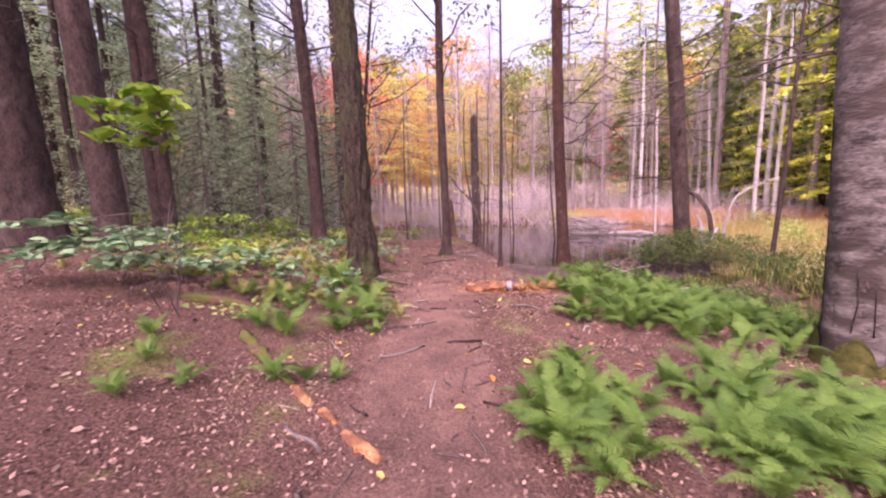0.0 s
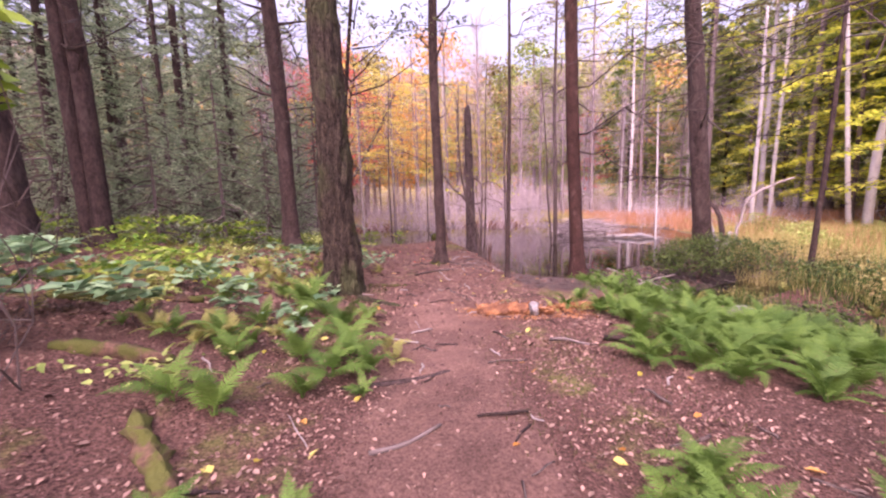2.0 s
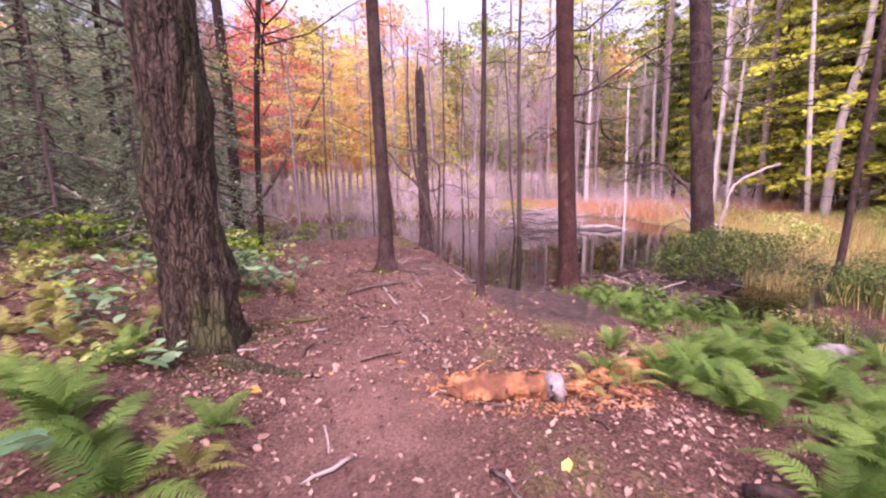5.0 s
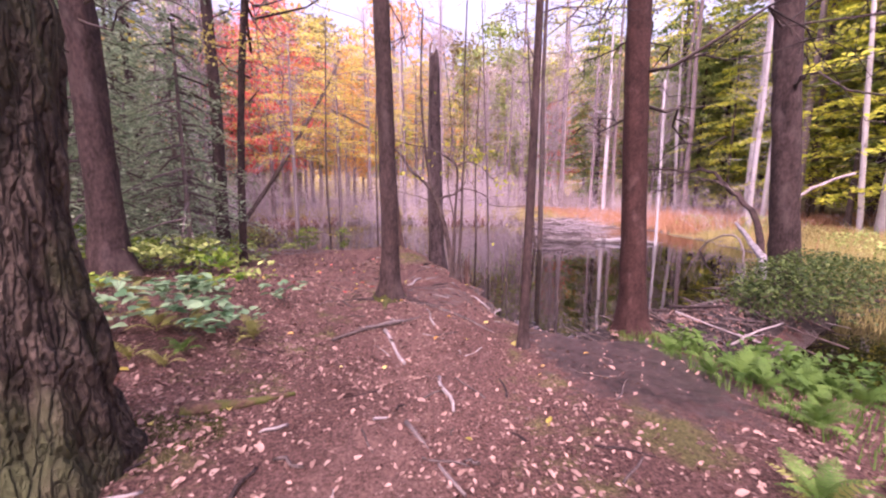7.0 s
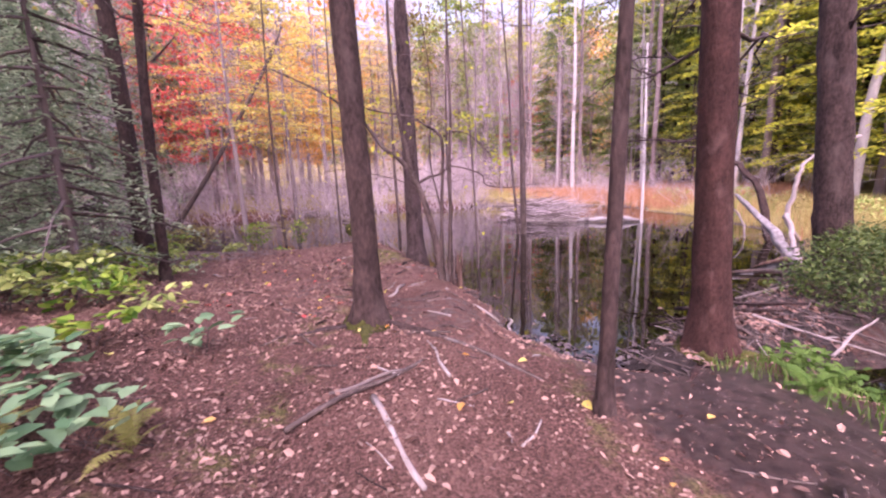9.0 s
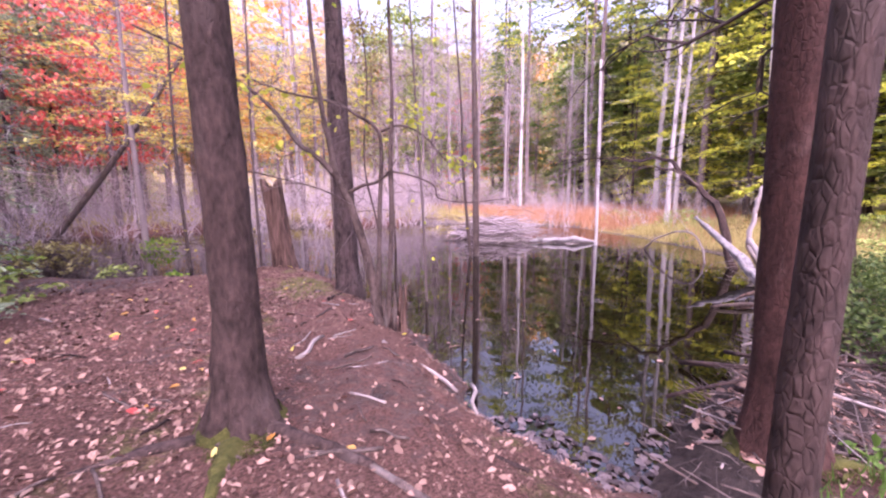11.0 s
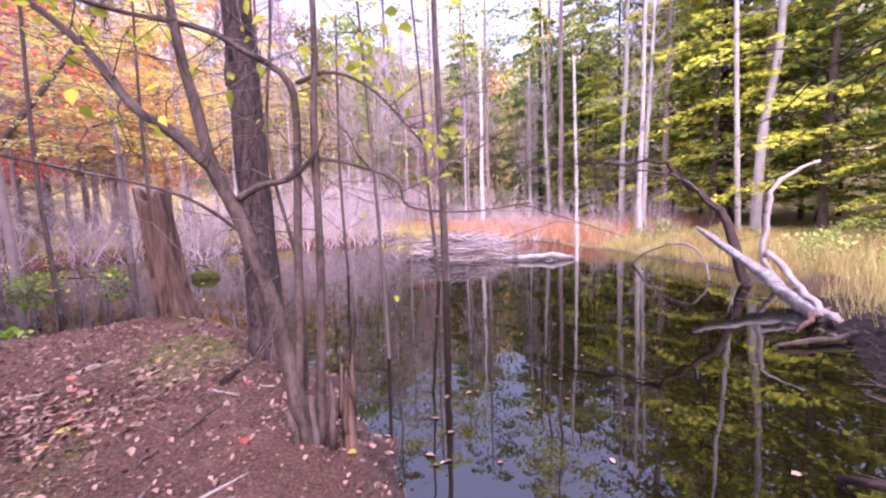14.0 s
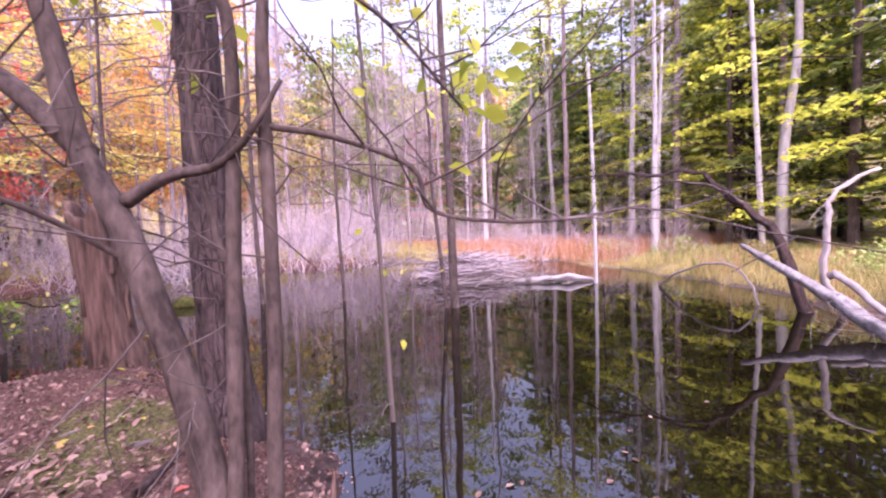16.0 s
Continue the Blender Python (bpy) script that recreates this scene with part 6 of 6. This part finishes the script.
for x, y, h, s, n, sd in ((5.5, 9.55, 0.85, 0.75, 1900, 601), (6.4, 9.9, 0.95, 0.8, 2100, 602), (7.2, 10.2, 0.8, 0.7, 1500, 603), (5.2, 9.75, 0.5, 0.45, 700, 604), (8.2, 10.3, 0.7, 0.7, 1200, 606)):
    shrub(x, y, h, s, n, 0.055, SHRUBLEAF, "dense dark green shrub overhanging the dam", sd, 12)
for x, y, h, s, n, sd in ((7.0, 8.6, 0.5, 0.5, 600, 611), (8.0, 8.4, 0.6, 0.6, 700, 612), (6.7, 7.6, 0.5, 0.5, 600, 613), (7.6, 7.2, 0.6, 0.6, 700, 614), (6.6, 6.3, 0.55, 0.6, 700, 615), (7.4, 5.4, 0.6, 0.7, 800, 616), (5.2, 4.6, 0.5, 0.5, 500, 617), (4.7, 7.0, 0.35, 0.4, 400, 618), (4.5, 5.6, 0.4, 0.5, 420, 619), (6.2, 4.4, 0.5, 0.6, 600, 620)):
    shrub(x, y, h, s, n, 0.06, OLIVELEAF if sd % 3 == 0 else SHRUBLEAF, "low yellow-green bush beside the creek", sd, 9)
for x, y, h, s, n, sd in ((-3.1, 3.9, 0.62, 0.62, 170, 621), (-3.7, 4.4, 0.66, 0.6, 130, 622), (-2.6, 4.5, 0.5, 0.5, 80, 623), (-4.4, 4.0, 0.7, 0.7, 150, 624), (-1.62, 8.6, 0.4, 0.5, 75, 625), (-1.28, 8.75, 0.32, 0.4, 50, 626), (-2.1, 8.4, 0.42, 0.55, 70, 627), (-1.9, 9.2, 0.36, 0.4, 80, 633), (-1.45, 4.85, 0.3, 0.3, 36, 628), (-2.1, 5.0, 0.36, 0.4, 60, 629), (-1.5, 6.4, 0.16, 0.16, 14, 630), (-1.2, 9.9, 0.25, 0.25, 24, 632)):
    shrub(x, y, h, s, n, 0.15 if h > 0.45 else 0.12, TEALLEAF, "low seedlings with broad blue-green leaves", sd, 6, "seedling", 0.5, 0.22, 0.6, 7)
shrub(-2.45, 3.35, 1.95, 0.48, 190, 0.13, BRIGHTLEAF, "slender maple sapling with bright green leaves", 631, 4, "maple_seedling", 0.62, 0.35, 0.6, 9)
for x, y, h, s, n, sd in ((-4.9, 12.0, 0.75, 0.6, 220, 641), (-2.9, 11.6, 0.5, 0.5, 160, 642), (-3.4, 13.4, 0.6, 0.6, 200, 643), (-4.6, 13.2, 0.5, 0.8, 260, 644), (-5.4, 11.2, 0.6, 0.8, 260, 645), (-3.9, 11.3, 0.5, 0.6, 200, 646), (-6.6, 12.6, 0.7, 0.9, 300, 647), (-5.6, 15.2, 0.5, 0.9, 300, 648), (-7.8, 11.2, 0.7, 0.9, 300, 649), (-4.3, 16.2, 0.35, 0.8, 260, 650), (-2.7, 18.0, 0.3, 0.5, 120, 651), (-1.6, 16.6, 0.3, 0.35, 60, 652), (-7.4, 9.3, 0.7, 0.7, 240, 653), (-1.8, 10.6, 0.4, 0.3, 60, 654)):
    shrub(x, y, h, s, n, 0.10, BRIGHTLEAF if sd % 3 else FARGREEN, "leafy green undergrowth at the edge of the woods", sd, 6, "undergrowth", 0.3, 0.4, 0.6, 9)
for x, y, h, s, n, sd in ((3.1, 7.7, 0.3, 0.35, 130, 661), (3.5, 8.2, 0.28, 0.35, 130, 662), (3.0, 8.5, 0.2, 0.25, 80, 663), (3.9, 7.6, 0.3, 0.35, 120, 664), (3.3, 8.75, 0.2, 0.3, 90, 665)):
    shrub(x, y, h, s, n, 0.08, FERN, "fresh green weeds on the creek bank", sd, 6, "weeds", 0.2, 0.5, 0.5)
meadow_of((2.5, 4.4, 6.6, 8.9), 1800, 0.13, 0.005, FERN, "green grass on the creek bank", 671, lambda x, y: seg_dist(x, y, CREEK) > 0.5)
meadow_of((0.2, 1.6, 3.2, 5.2), 900, 0.05, 0.004, MOSS, "short mossy grass on the trail", 672)

# moss cushions at the feet of the trees
for x, y, s, sd in ((3.5, 3.2, 0.5, 681), (3.0, 8.98, 0.22, 682), (0.10, 10.05, 0.16, 683), (-1.15, 7.25, 0.28, 684), (-1.3, 6.55, 0.3, 685), (-1.75, 6.6, 0.25, 686), (-2.9, 10.2, 0.2, 687)):
    g = np.random.default_rng(sd)
    n = 2400
    a, r = g.uniform(0, 6.28, n), np.sqrt(g.uniform(0, 1, n)) * s
    xs, ys = x + np.cos(a) * r, y + np.sin(a) * r
    c = np.column_stack([xs, ys, land(xs, ys) - 0.01])
    solo("moss", Geo().add(*blades(c, 0.022, 0.005, g, 0.8)), MOSS, (0, 0, 0), "soft green moss on the ground at a tree's foot", "moss", kind="stuff")

# fallen leaves
def litter(n, box, size, mat, label, seed, keep=None, tilt=0.28, aspect=0.6):
    g = np.random.default_rng(seed)
    x, y = g.uniform(box[0], box[1], n), g.uniform(box[2], box[3], n)
    clump = 0.5 + 0.5 * np.sin(x * 3.1 + 1.3 * np.sin(y * 2.3)) * np.cos(y * 2.7 + np.sin(x * 1.9))
    k = (shore(x, y) > 0.05) & (g.uniform(0, 1, n) < 0.25 + 0.75 * clump) & (seg_dist(x, y, CREEK) > 0.45)
    pd = seg_dist(x, y, PATH)
    k &= g.uniform(0, 1, n) < 0.3 + 0.7 * np.maximum(step(0.1, 0.95, pd), 0.8 * step(5.0, 7.5, y))
    k &= (np.exp(-((x - 2.1) ** 2 / 0.9 + (y - 8.2) ** 2 / 1.6)) < 0.4) | (g.uniform(0, 1, n) < 0.25)
    k &= g.uniform(0, 1, n) > 0.8 * np.exp(-((x - 0.9) ** 2 / 0.9 + (y - 10.9) ** 2 / 1.6))
    if keep is not None:
        k &= keep(x, y)
    x, y = x[k], y[k]
    c = np.column_stack([x, y, land(x, y) + 0.012])
    return solo("fallen_leaves", Geo().add(*leaves(c, size, tilt, aspect, g)), mat, (0, 0, 0), label, "leaf litter", kind="stuff")


litter(120000, (-7, 5, 0.3, 16), 0.032, LITTER, "brown leaf litter on the forest floor", 701)
litter(11000, (-4.5, 3.2, 4.5, 15.8), 0.055, LITTER, "curled brown leaves lying on the bank", 707, None, 0.42, 0.55)
litter(1500, (-5, 4.2, 0.5, 15.5), 0.05, PALELEAF, "pale curled fallen leaves", 702)
litter(5000, (-2.5, 2.2, 1.0, 15), 0.04, PALELEAF, "pinkish fallen leaf scraps on the bank", 703, lambda x, y: np.sin(x * 4 + y) * np.cos(y * 3 - x) > 0.35)
litter(1500, (-1.8, 1.25, 11.9, 14.2), 0.06, PALELEAF, "drift of pinkish dry leaves on the bank", 712, lambda x, y: np.sin(x * 2.6 + y * 0.8) * np.cos(y * 2.2 - x * 0.7) > 0.05, 0.4)
litter(60, (-1.6, 1.4, 10.5, 14.2), 0.075, REDLEAF, "a few red fallen leaves", 713)
litter(150, (-4, 3.5, 0.8, 15), 0.075, YELLOWLEAF, "scattered yellow fallen leaves", 704)
litter(130, (-3, 2.5, 0.8, 15), 0.07, ORANGELEAF, "scattered orange fallen leaves", 705)
litter(70000, (-2.2, 2.4, 0.8, 15.5), 0.020, LITTER, "fine brown needle and leaf scraps", 706, None, 0.3, 0.35)
g = np.random.default_rng(710)
fl = np.column_stack([g.uniform(2.0, 5.0, 36), g.uniform(9.7, 12.5, 36), np.full(36, WATER_Z + 0.004)])
fl = fl[shore(fl[:, 0], fl[:, 1]) < -0.02]
solo("floating_leaves", Geo().add(*leaves(fl, 0.06, 0.05, 0.6, g)), PALELEAF, (0, 0, 0), "pale leaves floating near the dam", "leaf litter", kind="stuff")
dl_ = np.column_stack([g.uniform(1.45, 2.7, 900), g.uniform(9.0, 10.4, 900), np.zeros(900)])
dl_ = dl_[np.abs(shore(dl_[:, 0], dl_[:, 1])) < 0.22]
dl_[:, 2] = np.maximum(land(dl_[:, 0], dl_[:, 1]) + 0.01, WATER_Z + 0.004)
solo("drowned_leaves", Geo().add(*leaves(dl_, 0.07, 0.12, 0.6, g)), WETLEAF, (0, 0, 0), "raft of wet dark leaves at the water's edge", "leaf litter", kind="stuff")
for x, y, h, s, n, sd in ((11.5, 12.8, 0.6, 0.7, 420, 801), (13.0, 15.2, 0.7, 0.8, 420, 802), (14.5, 18.0, 0.8, 0.9, 420, 803), (13.2, 11.0, 0.7, 0.9, 420, 804), (15.6, 13.2, 0.8, 1.0, 500, 805), (16.4, 9.4, 0.9, 1.2, 600, 806), (10.2, 11.2, 0.5, 0.6, 360, 807), (12.4, 9.2, 0.6, 0.8, 420, 808), (14.4, 20.8, 0.7, 1.0, 420, 809)):
    shrub(x, y, h, s, n, 0.08, FARGREEN if sd % 2 else OLIVELEAF, "low bush in the marsh grass", sd, 8, "marsh_bush")
litter(5000, (0.1, 1.7, 5.5, 6.4), 0.028, ORANGEWOOD, "crumbs of rotten orange wood", 811, lambda x, y: np.abs(y - (6.05 - 0.25 * x)) < 0.28)
for x, y, h, s, n, sd in ((-5.2, 8.2, 0.6, 0.8, 300, 821), (-6.6, 10.4, 0.8, 1.0, 380, 822), (-4.6, 10.0, 0.6, 0.8, 300, 823), (-8.4, 8.6, 0.9, 1.0, 380, 824), (-7.2, 7.9, 0.6, 0.8, 300, 825), (-9.4, 10.4, 0.9, 1.1, 400, 826), (-5.8, 12.4, 0.8, 1.0, 380, 827), (-4.4, 14.8, 0.4, 0.9, 320, 828), (-5.2, 16.6, 0.4, 1.0, 340, 829), (-3.1, 10.9, 0.5, 0.6, 220, 830), (-2.5, 11.3, 0.45, 0.5, 160, 831), (-8.2, 12.8, 0.8, 1.1, 380, 832), (-3.0, 14.4, 0.35, 0.6, 200, 834)):
    shrub(x, y, h, s, n, 0.10, BRIGHTLEAF if sd % 2 else FARGREEN, "leafy green undergrowth at the edge of the woods", sd, 6, "undergrowth", 0.25, 0.45, 0.6, 12)
shrub(-4.0, 18.3, 0.75, 0.75, 420, 0.13, OLIVELEAF, "heap of cut brush with withered brown leaves", 835, 12, "brush_heap")
for x, y, s, n, sd in ((-3.1, 22.3, 0.55, 150, 836), (-1.6, 22.0, 0.35, 80, 837)):
    shrub(x, y, 0.38, s, n, 0.11, BRIGHTLEAF, "green tuft of plants in the shallow pond", sd, 8, "water_plant", 0.05)
for x, y, h, s, n, sd in ((-2.7, 5.6, 0.34, 0.45, 70, 841), (-3.4, 6.6, 0.34, 0.5, 80, 842), (-2.2, 7.0, 0.3, 0.4, 60, 843), (-4.2, 7.4, 0.36, 0.5, 80, 844), (-2.9, 8.3, 0.3, 0.45, 70, 845), (-3.4, 4.9, 0.4, 0.5, 90, 846), (-4.8, 5.6, 0.45, 0.6, 100, 847), (-1.9, 9.9, 0.3, 0.35, 50, 848)):
    shrub(x, y, h, s, n, 0.11, TEALLEAF if sd % 2 else BRIGHTLEAF, "low seedlings with broad green leaves", sd, 5, "seedling", 0.4, 0.3, 0.6, 7)
for x, y, h, s, n, sd in ((-2.0, 3.7, 0.22, 0.35, 60, 851), (-2.9, 5.9, 0.25, 0.5, 90, 852), (-3.9, 6.7, 0.28, 0.5, 90, 853), (-1.9, 6.2, 0.2, 0.35, 50, 854), (-4.6, 7.0, 0.3, 0.6, 110, 855), (-5.4, 6.4, 0.35, 0.6, 110, 856), (-3.3, 7.9, 0.25, 0.5, 90, 857), (-2.6, 7.6, 0.2, 0.4, 60, 858), (-5.8, 7.4, 0.35, 0.6, 110, 859), (-3.0, 5.2, 0.22, 0.4, 70, 860), (-2.7, 9.0, 0.25, 0.4, 70, 861), (-3.8, 8.6, 0.28, 0.5, 90, 862)):
    shrub(x, y, h, s, n, 0.075, FARGREEN if sd % 3 else BRIGHTLEAF, "low green plants on the shaded forest floor", sd, 5, "ground_plant", 0.2, 0.35, 0.55, 9)
